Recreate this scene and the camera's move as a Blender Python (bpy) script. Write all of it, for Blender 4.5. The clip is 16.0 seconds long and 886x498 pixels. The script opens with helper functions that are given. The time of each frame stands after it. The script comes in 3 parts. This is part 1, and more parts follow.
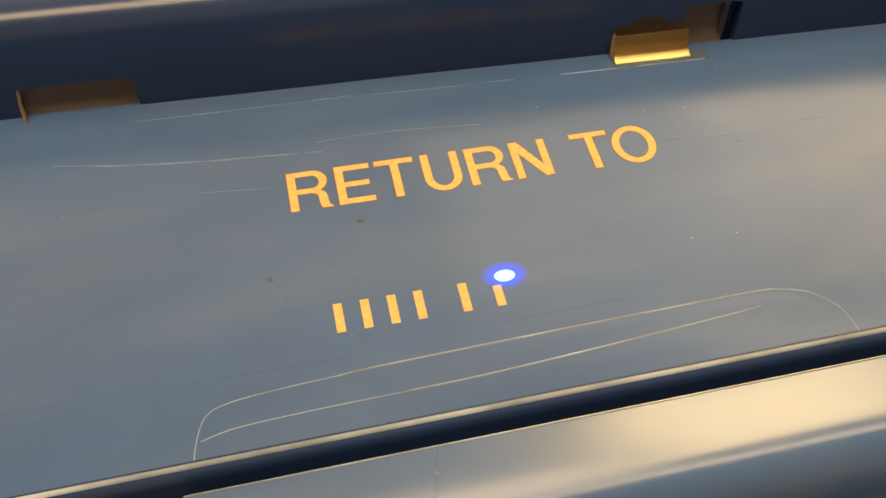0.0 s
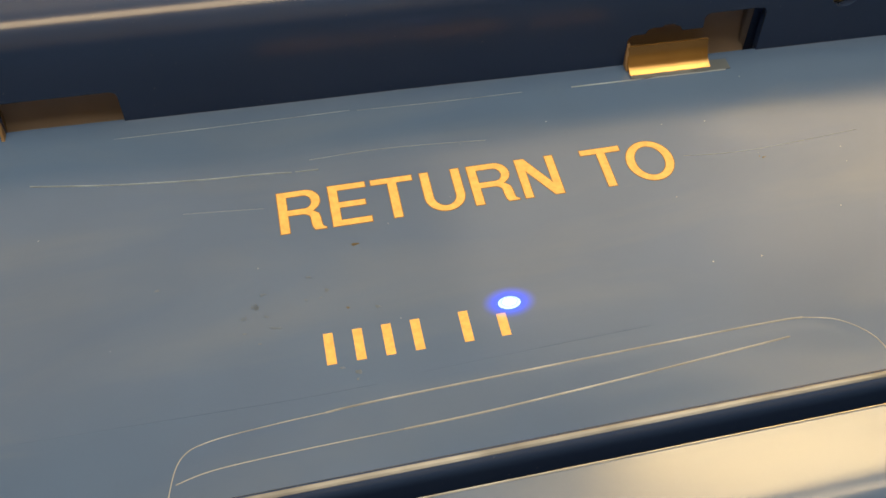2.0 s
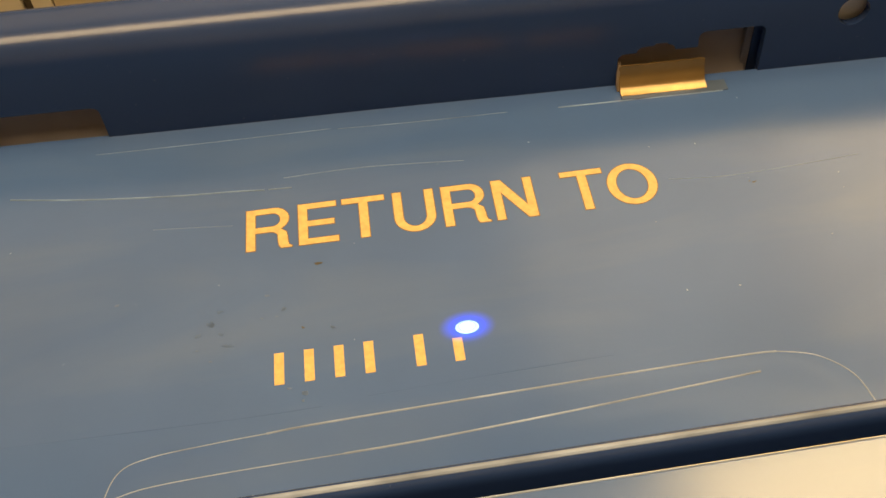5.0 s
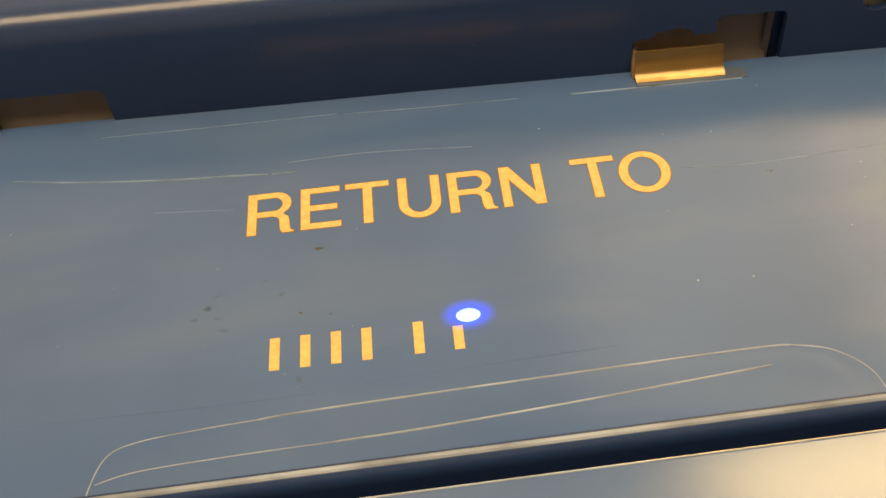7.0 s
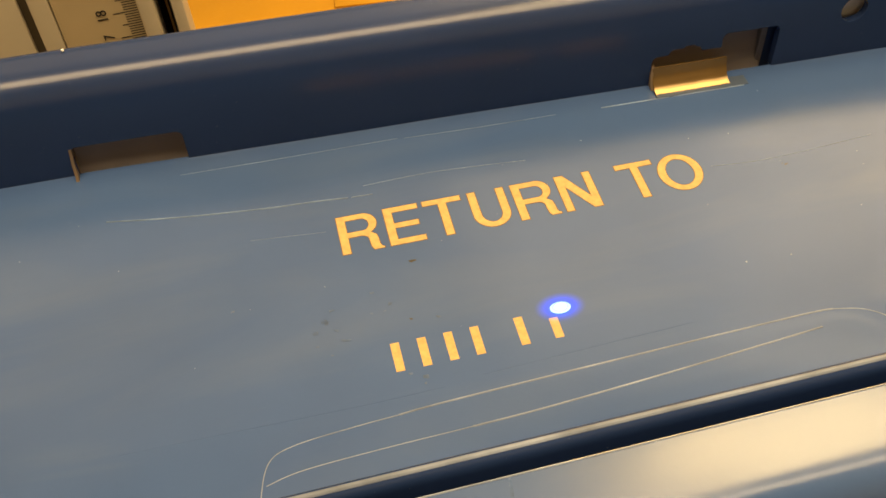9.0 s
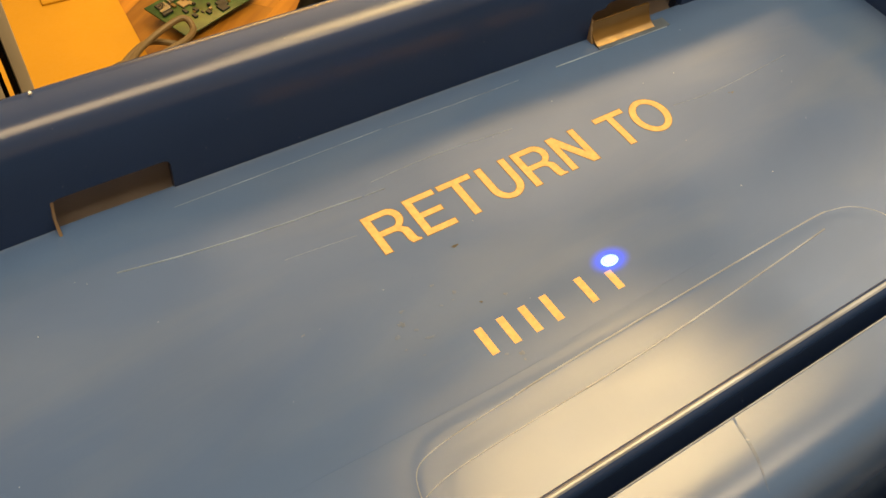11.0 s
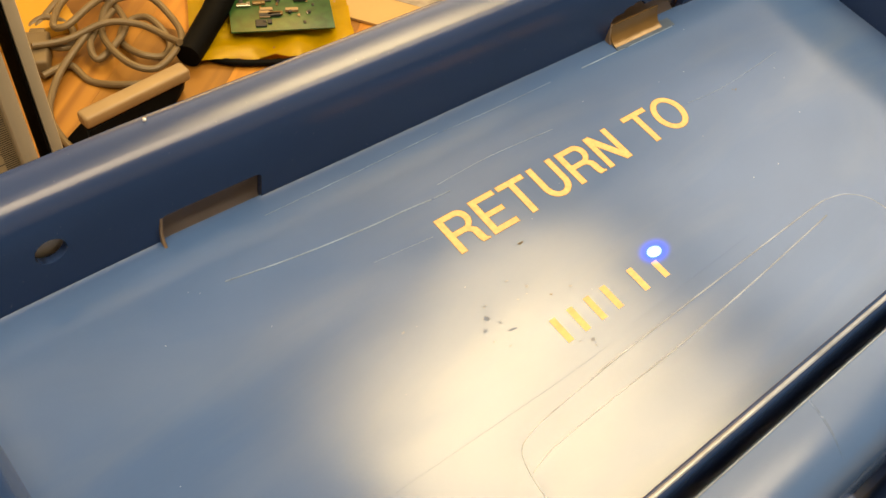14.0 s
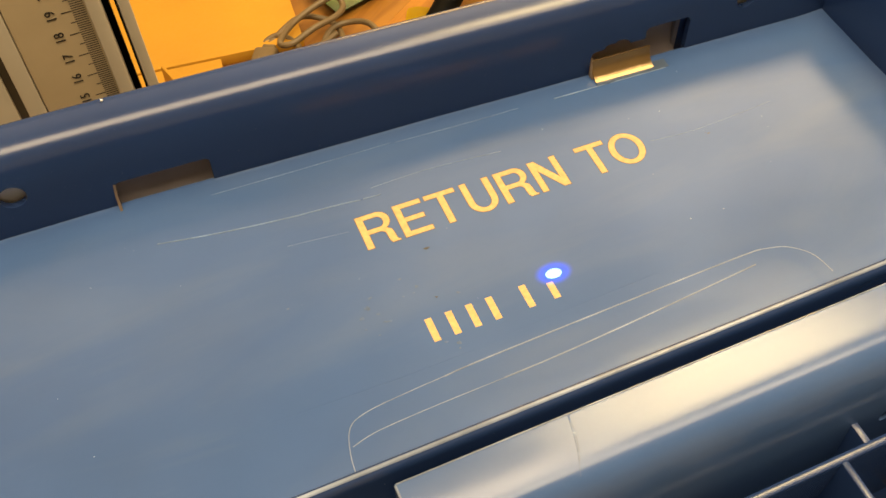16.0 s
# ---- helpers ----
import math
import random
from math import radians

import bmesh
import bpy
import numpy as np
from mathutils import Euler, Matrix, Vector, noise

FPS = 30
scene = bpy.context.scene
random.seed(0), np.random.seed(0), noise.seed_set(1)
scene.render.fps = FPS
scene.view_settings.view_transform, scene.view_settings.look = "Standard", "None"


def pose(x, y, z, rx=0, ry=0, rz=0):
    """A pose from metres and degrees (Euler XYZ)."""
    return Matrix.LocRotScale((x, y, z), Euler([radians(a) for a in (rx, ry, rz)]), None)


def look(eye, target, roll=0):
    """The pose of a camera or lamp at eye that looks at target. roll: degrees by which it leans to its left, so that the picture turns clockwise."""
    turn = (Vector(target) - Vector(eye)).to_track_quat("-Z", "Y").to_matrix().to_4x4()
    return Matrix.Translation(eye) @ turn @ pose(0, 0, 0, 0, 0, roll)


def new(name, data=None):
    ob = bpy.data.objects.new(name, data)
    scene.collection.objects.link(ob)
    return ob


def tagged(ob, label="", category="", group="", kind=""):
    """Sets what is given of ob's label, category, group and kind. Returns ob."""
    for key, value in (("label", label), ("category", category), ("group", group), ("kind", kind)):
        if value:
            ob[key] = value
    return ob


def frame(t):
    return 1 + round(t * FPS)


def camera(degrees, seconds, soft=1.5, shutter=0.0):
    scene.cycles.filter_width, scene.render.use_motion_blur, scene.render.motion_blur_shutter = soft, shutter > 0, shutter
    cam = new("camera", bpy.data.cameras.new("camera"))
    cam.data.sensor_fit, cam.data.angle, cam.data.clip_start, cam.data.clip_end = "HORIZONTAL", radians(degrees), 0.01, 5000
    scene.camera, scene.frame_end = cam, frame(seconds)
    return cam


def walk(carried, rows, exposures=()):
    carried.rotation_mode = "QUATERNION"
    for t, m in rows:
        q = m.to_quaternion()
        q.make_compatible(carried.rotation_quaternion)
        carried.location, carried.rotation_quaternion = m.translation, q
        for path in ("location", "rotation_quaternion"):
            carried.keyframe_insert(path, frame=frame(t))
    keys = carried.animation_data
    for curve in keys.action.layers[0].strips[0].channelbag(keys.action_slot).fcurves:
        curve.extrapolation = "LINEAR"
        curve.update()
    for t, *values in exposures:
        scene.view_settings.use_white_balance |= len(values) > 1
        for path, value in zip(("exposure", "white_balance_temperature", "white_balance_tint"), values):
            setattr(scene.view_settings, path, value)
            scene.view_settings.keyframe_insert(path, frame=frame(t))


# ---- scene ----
# the tote leans: its own axes stand 5.8 degrees off the upright of the room
TILT = pose(0, 0, 0, 5.8)
cam = camera(47.6, 16.0)
PATH = [
    (0, (0.001, -0.174, 0.204), (0.288, 1.02, -1.374), 1.9),
    (0.5, (0.0, -0.171, 0.201), (0.269, 1.049, -1.361), 1.4),
    (1, (0.004, -0.167, 0.198), (0.227, 1.054, -1.37), -0.1),
    (1.5, (0.009, -0.167, 0.197), (0.225, 1.061, -1.367), -0.6),
    (2, (0.009, -0.163, 0.19), (0.259, 1.071, -1.364), 0.2),
    (2.5, (0.014, -0.166, 0.188), (0.278, 1.082, -1.352), 0.7),
    (3, (0.016, -0.169, 0.193), (0.268, 1.089, -1.342), 0.3),
    (3.5, (0.02, -0.168, 0.193), (0.25, 1.094, -1.341), -0.4),
    (4, (0.028, -0.167, 0.192), (0.209, 1.108, -1.338), -1.9),
    (6.5, (0.046, -0.163, 0.172), (0.044, 1.163, -1.325), -6.6),
    (7, (0.047, -0.165, 0.175), (0.053, 1.157, -1.327), -6.3),
    (7.5, (0.048, -0.168, 0.175), (0.055, 1.154, -1.325), -6.0),
    (8, (0.046, -0.183, 0.184), (0.055, 1.153, -1.305), -5.8),
    (10.5, (-0.09, -0.15, 0.21), (0.657, 0.886, -1.33), 5.2),
    (11, (-0.089, -0.137, 0.204), (0.702, 0.857, -1.341), 6.8),
    (11.5, (-0.106, -0.115, 0.194), (0.757, 0.796, -1.363), 10.5),
    (12, (-0.106, -0.079, 0.213), (0.806, 0.732, -1.371), 13.5),
    (12.3, (-0.111, -0.059, 0.239), (0.803, 0.654, -1.391), 14.4),
    (12.5, (-0.123, -0.051, 0.253), (0.79, 0.62, -1.395), 15.7),
    (13, (-0.131, -0.06, 0.22), (0.771, 0.575, -1.448), 17.2),
    (13.5, (-0.13, -0.085, 0.221), (0.793, 0.559, -1.433), 16.9),
    (14, (-0.137, -0.105, 0.233), (0.791, 0.648, -1.371), 15.0),
    (14.5, (-0.116, -0.141, 0.242), (0.674, 0.764, -1.357), 9.9),
    (15, (-0.090, -0.169, 0.250), (0.546, 0.839, -1.356), 5.1),
    (15.5, (-0.060, -0.183, 0.256), (0.467, 0.893, -1.345), 1.2),
    (16, (-0.051, -0.186, 0.256), (0.414, 0.921, -1.343), 0.0),
]
walk(cam, [(t, TILT @ look(eye, target, roll)) for t, eye, target, roll in PATH],
     [(0, 0.22, 8800, 11), (8.2, 0.28, 9000, 11), (10.5, 0.25, 9000, 12), (11.5, 0.3, 9000, 12), (12.5, 0.45, 8000, 12), (13, 0.45, 7900, 12), (14.5, 0.6, 7300, 11), (16.0, 0.52, 7500, 11)])


# ---- light ----
BENCH_Z = -0.38
world = bpy.data.worlds.new("world")
world.use_nodes = True
world.node_tree.nodes["Background"].inputs[0].default_value = (0.9, 0.85, 0.75, 1)
world.node_tree.nodes["Background"].inputs[1].default_value = 0.05
scene.world = world


def area_lamp(name, m, sx, sy, watts, colour):
    data = bpy.data.lights.new(name, "AREA")
    data.shape, data.size, data.size_y, data.energy, data.color = "RECTANGLE", sx, sy, watts, colour
    ob = new(name, data)
    ob.matrix_world = m
    return ob


CEIL_Z = 1.42
LAMPS = (
    ("lamp_over_tote", pose(0.72, 0.09, CEIL_Z - 0.03, 0, 0, 8), 0.56, 0.56, 14.0, (1.0, 0.80, 0.45)),
    ("lamp_back", pose(1.22, 1.06, CEIL_Z - 0.03), 0.90, 0.80, 7.6, (1.0, 0.84, 0.62)),
    # added fill that softens the step between west and back reflections
    ("lamp_middle", pose(0.50, 1.06, CEIL_Z - 0.03), 0.46, 0.80, 2.1, (1.0, 0.84, 0.62)),
    ("lamp_east", pose(1.64, 0.0, CEIL_Z - 0.03), 0.74, 0.9, 6.5, (0.96, 0.93, 0.90)),
    ("lamp_south", pose(-0.1, -0.50, CEIL_Z - 0.03), 2.4, 0.2, 12.0, (1.0, 0.85, 0.62)),
    # added fill for diffuse light, placed where the panel doesn't mirror it
    ("lamp_near", pose(-0.15, -0.17, CEIL_Z - 0.03), 1.3, 0.34, 11.5, (1.0, 0.82, 0.58)),
    # added weak fill, a veil over the panel's left
    ("lamp_west", pose(-0.42, 1.06, CEIL_Z - 0.03), 1.30, 0.80, 1.9, (1.0, 0.83, 0.62)),
)
for nm, m, sx, sy, watts, colour in LAMPS:
    area_lamp(nm, m, sx, sy, watts, colour)
# unseen warm fill, added to give the bench its orange light
area_lamp("bench_fill", look((0.55, 1.10, 0.55), (0.34, 0.45, BENCH_Z)), 0.6, 0.15, 4.2, (1.0, 0.57, 0.10))

# ---- materials ----


def material(name, base, rough=0.5, metal=0.0, var=0.12, scale=40.0, bump=0.05, bump_scale=300.0, spec=0.5, stain=None, coords="Object"):
    """A procedural surface: base colour varied at two scales, fine relief, uneven gloss."""
    m = bpy.data.materials.new(name)
    m.use_nodes = True
    nt = m.node_tree
    n, l = nt.nodes, nt.links
    bsdf = n["Principled BSDF"]
    bsdf.inputs["Metallic"].default_value = metal
    bsdf.inputs["Specular IOR Level"].default_value = spec
    tc = n.new("ShaderNodeTexCoord")
    big = n.new("ShaderNodeTexNoise")
    big.inputs["Scale"].default_value = scale
    big.inputs["Detail"].default_value = 5
    fine = n.new("ShaderNodeTexNoise")
    fine.inputs["Scale"].default_value = bump_scale
    fine.inputs["Detail"].default_value = 4
    for t in (big, fine):
        l.new(tc.outputs[coords], t.inputs["Vector"])
    ramp = n.new("ShaderNodeValToRGB")
    dark = [c * (1 - var) for c in base]
    light = [min(1, c * (1 + var)) for c in base]
    ramp.color_ramp.elements[0].position, ramp.color_ramp.elements[1].position = 0.3, 0.7
    ramp.color_ramp.elements[0].color = (*(stain or dark), 1)
    ramp.color_ramp.elements[1].color = (*light, 1)
    l.new(big.outputs["Fac"], ramp.inputs["Fac"])
    l.new(ramp.outputs["Color"], bsdf.inputs["Base Color"])
    mr = n.new("ShaderNodeMapRange")
    mr.inputs["To Min"].default_value = max(0.03, rough * 0.8)
    mr.inputs["To Max"].default_value = min(1, rough * 1.2)
    l.new(fine.outputs["Fac"], mr.inputs["Value"])
    l.new(mr.outputs["Result"], bsdf.inputs["Roughness"])
    bp = n.new("ShaderNodeBump")
    bp.inputs["Strength"].default_value = bump
    bp.inputs["Distance"].default_value = 0.0005
    l.new(fine.outputs["Fac"], bp.inputs["Height"])
    l.new(bp.outputs["Normal"], bsdf.inputs["Normal"])
    return m


def wood(name, a, b):
    """Wood whose grain runs along y, each piece its own tone."""
    m = material(name, a, 0.45, var=0.1, bump=0.15, bump_scale=60)
    n, l = m.node_tree.nodes, m.node_tree.links
    tc = next(x for x in n if x.bl_idname == "ShaderNodeTexCoord")
    info = n.new("ShaderNodeObjectInfo")
    mp = n.new("ShaderNodeMapping")
    mp.inputs["Scale"].default_value = (70, 4, 20)
    add = n.new("ShaderNodeVectorMath")
    l.new(tc.outputs["Object"], add.inputs[0])
    l.new(info.outputs["Random"], add.inputs[1])
    l.new(add.outputs["Vector"], mp.inputs["Vector"])
    gr = n.new("ShaderNodeTexNoise")
    gr.inputs["Scale"].default_value, gr.inputs["Detail"].default_value, gr.inputs["Distortion"].default_value = 1.0, 6, 0.6
    l.new(mp.outputs["Vector"], gr.inputs["Vector"])
    rp = n.new("ShaderNodeValToRGB")
    rp.color_ramp.elements[0].position, rp.color_ramp.elements[1].position = 0.35, 0.65
    rp.color_ramp.elements[0].color, rp.color_ramp.elements[1].color = (*b, 1), (*a, 1)
    l.new(gr.outputs["Fac"], rp.inputs["Fac"])
    hsv = n.new("ShaderNodeHueSaturation")
    mr = n.new("ShaderNodeMapRange")
    mr.inputs["To Min"].default_value, mr.inputs["To Max"].default_value = 0.55, 1.45
    l.new(info.outputs["Random"], mr.inputs["Value"])
    l.new(mr.outputs["Result"], hsv.inputs["Value"])
    l.new(rp.outputs["Color"], hsv.inputs["Color"])
    l.new(hsv.outputs["Color"], n["Principled BSDF"].inputs["Base Color"])
    return m


def glow(name, colour, strength):
    m = bpy.data.materials.new(name)
    m.use_nodes = True
    b = m.node_tree.nodes["Principled BSDF"]
    b.inputs["Base Color"].default_value = (*colour, 1)
    b.inputs["Emission Color"].default_value = (*colour, 1)
    b.inputs["Emission Strength"].default_value = strength
    return m


# PANEL's own plastic, darkened to paint in the shade on rim and flanges
BLUE_SHADED = material("shaded_blue_plastic", (0.015, 0.037, 0.115), 0.25, var=0.10, scale=14, bump=0.03, bump_scale=900, spec=0.6)
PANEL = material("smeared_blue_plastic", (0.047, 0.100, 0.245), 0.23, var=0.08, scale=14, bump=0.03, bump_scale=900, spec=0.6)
qn, ql = PANEL.node_tree.nodes, PANEL.node_tree.links
q_b = qn["Principled BSDF"]
q_tc = next(k for k in qn if k.bl_idname == "ShaderNodeTexCoord")
q_ramp = next(k for k in qn if k.bl_idname == "ShaderNodeValToRGB")


def smear(scale, detail, lo, hi, to_lo, to_hi):
    """Noise drawn out along x, as wiped smears are."""
    mp, nz, mr = qn.new("ShaderNodeMapping"), qn.new("ShaderNodeTexNoise"), qn.new("ShaderNodeMapRange")
    mp.inputs["Scale"].default_value = scale
    mp.inputs["Rotation"].default_value = (0, 0, radians(4))
    nz.inputs["Scale"].default_value, nz.inputs["Detail"].default_value, nz.inputs["Distortion"].default_value = 1.0, detail, 0.8
    for key, v in zip(("From Min", "From Max", "To Min", "To Max"), (lo, hi, to_lo, to_hi)):
        mr.inputs[key].default_value = v
    ql.new(q_tc.outputs["Object"], mp.inputs["Vector"])
    ql.new(mp.outputs["Vector"], nz.inputs["Vector"])
    ql.new(nz.outputs["Fac"], mr.inputs["Value"])
    return mr.outputs["Result"]


q_mix = qn.new("ShaderNodeMix")
q_mix.data_type = "RGBA"
ql.new(smear((9, 34, 1), 6, 0.45, 0.75, 0.0, 0.17), q_mix.inputs["Factor"])
ql.new(q_ramp.outputs["Color"], q_mix.inputs["A"])
q_mix.inputs["B"].default_value = (0.20, 0.23, 0.27, 1)
q_mix2 = qn.new("ShaderNodeMix")
q_mix2.data_type = "RGBA"
ql.new(smear((60, 420, 1), 3, 0.66, 0.80, 0.0, 0.015), q_mix2.inputs["Factor"])
ql.new(q_mix.outputs["Result"], q_mix2.inputs["A"])
q_mix2.inputs["B"].default_value = (0.35, 0.37, 0.40, 1)
ql.new(q_mix2.outputs["Result"], q_b.inputs["Base Color"])
ql.new(smear((14, 45, 1), 6, 0.35, 0.7, 0.165, 0.245), q_b.inputs["Roughness"])
BLUE_WORN = material("scuffed_blue_plastic", (0.17, 0.25, 0.40), 0.3, var=0.4, scale=90)
# blue plastic made paler, so that lamp glints are in the colour
BEAD_GLINT = material("glint_painted_bead", (0.23, 0.275, 0.37), 0.16, var=0.4, scale=60)


def translucent(name, base, through_colour, share, rough=0.4):
    """Thin plastic that lets some light through."""
    m = material(name, base, rough, var=0.2, scale=60)
    n, l = m.node_tree.nodes, m.node_tree.links
    tr, mix = n.new("ShaderNodeBsdfTranslucent"), n.new("ShaderNodeMixShader")
    tr.inputs["Color"].default_value = (*through_colour, 1)
    mix.inputs["Fac"].default_value = share
    l.new(n["Principled BSDF"].outputs[0], mix.inputs[1])
    l.new(tr.outputs[0], mix.inputs[2])
    l.new(mix.outputs[0], n["Material Output"].inputs["Surface"])
    return m


POCKET = translucent("brown_tinged_plastic", (0.20, 0.19, 0.21), (0.34, 0.34, 0.40), 0.5)
CHEEK = translucent("bare_plastic_edge", (0.26, 0.19, 0.13), (0.5, 0.38, 0.26), 0.3)
BOSS = translucent("pale_plastic", (0.86, 0.90, 0.96), (0.75, 0.84, 0.96), 0.15)
GOLD = material("gold_engraving", (0.59, 0.375, 0.15), 0.55, var=0.16, scale=600, bump=0.22, bump_scale=2500)
SCORCH = material("scorched_edge", (0.14, 0.085, 0.035), 0.7)
DIRT = material("dirt", (0.05, 0.045, 0.035), 0.8)
SMEAR = material("dull_smear", (0.050, 0.098, 0.22), 0.26, var=0.3, scale=300)
SMUT = material("grey_smut", (0.046, 0.088, 0.19), 0.40, var=0.3, scale=400)
WOOD = wood("butcher_block", (0.43, 0.19, 0.027), (0.27, 0.105, 0.012))
BENCH_STEEL = material("bench_steel", (0.12, 0.12, 0.13), 0.5, 0.6)
CREAM = material("cream_powder_coat", (0.60, 0.37, 0.135), 0.45, var=0.04, scale=8, bump=0.05)
# colour of the shadow painted on the controller housing
SHADOW_GREY = material("shadow_grey", (0.14, 0.115, 0.08), 0.5, 0.2, var=0.08)
CHROME = material("chrome", (0.45, 0.42, 0.36), 0.25, 1.0, var=0.05)
ALU = material("anodised_aluminium", (0.48, 0.42, 0.32), 0.42, 0.2, var=0.06, scale=20)
GROOVE_SHADE = material("shaded_groove", (0.07, 0.052, 0.03), 0.6)
RULER = material("ruler_steel", (0.44, 0.35, 0.22), 0.45, 0.1, var=0.06, scale=30)
BLACK = material("black_plastic", (0.003, 0.003, 0.003), 0.6, var=0.2, spec=0.05)
INK = material("black_ink", (0.02, 0.018, 0.016), 0.6)
GREY_CABLE = material("grey_cable_jacket", (0.14, 0.098, 0.05), 0.5, var=0.12)
GREY_PLASTIC = material("light_grey_plastic", (0.30, 0.21, 0.11), 0.45, var=0.06)
CARD = material("cardboard", (0.47, 0.235, 0.020), 0.8, var=0.12, scale=6, bump=0.1)
BAG = material("yellow_antistatic_film", (0.55, 0.36, 0.01), 0.22, var=0.2, scale=20, bump=0.3, bump_scale=40)
PCB = material("green_solder_mask", (0.018, 0.065, 0.018), 0.35, var=0.35, scale=120)
CHIP = material("chip_black", (0.02, 0.02, 0.022), 0.5)
OLIVE = material("dark_olive_plastic", (0.012, 0.014, 0.007), 0.5, spec=0.2)
PAPER = material("paper", (0.44, 0.30, 0.13), 0.75, var=0.04, scale=10)
PRINT = material("printed_grey", (0.30, 0.27, 0.24), 0.7, var=0.4, scale=60)
RED = material("red_plastic", (0.24, 0.005, 0.004), 0.4, spec=0.3)
TAN = translucent("amber_torn_plastic", (0.27, 0.175, 0.072), (0.62, 0.42, 0.20), 0.22, 0.22)
TAN.node_tree.nodes["Principled BSDF"].inputs["Metallic"].default_value = 0.55
TAN.node_tree.nodes["Principled BSDF"].inputs["Specular IOR Level"].default_value = 0.9
FILM = translucent("thin_clear_plastic", (0.075, 0.11, 0.18), (0.3, 0.34, 0.4), 0.15, 0.2)
WALL = material("painted_wall", (0.62, 0.59, 0.53), 0.8, var=0.04, scale=3, bump=0.1)
CEIL = material("ceiling_paint", (0.78, 0.76, 0.72), 0.9, var=0.03, scale=2)
FLOOR = material("floor_vinyl", (0.30, 0.27, 0.23), 0.5, var=0.12, scale=5)
SPOT = glow("laser_spot", (0.32, 0.60, 1.0), 2.6)
HALO = bpy.data.materials.new("laser_halo")
HALO.use_nodes = True
hn, hl = HALO.node_tree.nodes, HALO.node_tree.links
hn.remove(hn["Principled BSDF"])
h_tc, h_gr, h_em, h_tr, h_mix, h_pow = (hn.new("ShaderNode" + k) for k in ("TexCoord", "TexGradient", "Emission", "BsdfTransparent", "MixShader", "Math"))
h_gr.gradient_type = "SPHERICAL"
h_pow.operation = "POWER"
h_pow.inputs[1].default_value = 1.5
h_em.inputs["Color"].default_value, h_em.inputs["Strength"].default_value = (0.02, 0.07, 1.0, 1), 3.0
hl.new(h_tc.outputs["Object"], h_gr.inputs["Vector"])
hl.new(h_gr.outputs["Fac"], h_pow.inputs[0])
hl.new(h_pow.outputs[0], h_mix.inputs["Fac"])
hl.new(h_tr.outputs[0], h_mix.inputs[1])
hl.new(h_em.outputs[0], h_mix.inputs[2])
hl.new(h_mix.outputs[0], hn["Material Output"].inputs["Surface"])

# ---- builders ----


def finish(bm, name, mat, smooth=35):
    me = bpy.data.meshes.new(name)
    bmesh.ops.recalc_face_normals(bm, faces=bm.faces)
    bm.to_mesh(me)
    bm.free()
    me.materials.append(mat)
    if smooth:
        me.shade_smooth()
        me.set_sharp_from_angle(angle=radians(smooth))
    return me


def part(name, bm, mat, parent=None, label="", smooth=35, m=None):
    """Links a bmesh as one mesh object under a thing or a part."""
    ob = new(name, finish(bm, name, mat, smooth))
    if parent:
        ob.parent = parent
    if m:
        ob.matrix_basis = m
    return tagged(ob, label) if label else ob


def thing(name, label, category, m=None, group="", kind=""):
    ob = new(name)
    ob.empty_display_size = 0.02
    if m:
        ob.matrix_basis = m
    return tagged(ob, label, category, group, kind)


def box(x0, x1, y0, y1, z0, z1, bevel=0.0, seg=2):
    bm = bmesh.new()
    bmesh.ops.create_cube(bm, size=1, matrix=Matrix.Translation(((x0 + x1) / 2, (y0 + y1) / 2, (z0 + z1) / 2)) @ Matrix.Diagonal((x1 - x0, y1 - y0, z1 - z0, 1)))
    if bevel:
        bmesh.ops.bevel(bm, geom=bm.edges, offset=bevel, segments=seg, profile=0.5, affect="EDGES")
    return bm


def cyl(x, y, z0, z1, r, seg=32, bevel=0.0, r2=None):
    bm = bmesh.new()
    bmesh.ops.create_cone(bm, cap_ends=True, segments=seg, radius1=r, radius2=r if r2 is None else r2, depth=z1 - z0, matrix=Matrix.Translation((x, y, (z0 + z1) / 2)))
    if bevel:
        bmesh.ops.bevel(bm, geom=[e for e in bm.edges if len(e.link_faces) == 2 and e.calc_face_angle() > 1], offset=bevel, segments=2, profile=0.5, affect="EDGES")
    return bm


def smooth_path(pts, steps=10, closed=False):
    P = [Vector(p) for p in pts]
    n = len(P)
    out = []
    for i in range(n if closed else n - 1):
        g = lambda k: P[k % n] if closed else P[max(0, min(n - 1, k))]
        a, b, c, d = g(i - 1), g(i), g(i + 1), g(i + 2)
        for s in range(steps):
            t = s / steps
            out.append(0.5 * (2 * b + (c - a) * t + (2 * a - 5 * b + 4 * c - d) * t * t + (3 * b - a - 3 * c + d) * t ** 3))
    if not closed:
        out.append(P[-1])
    return out


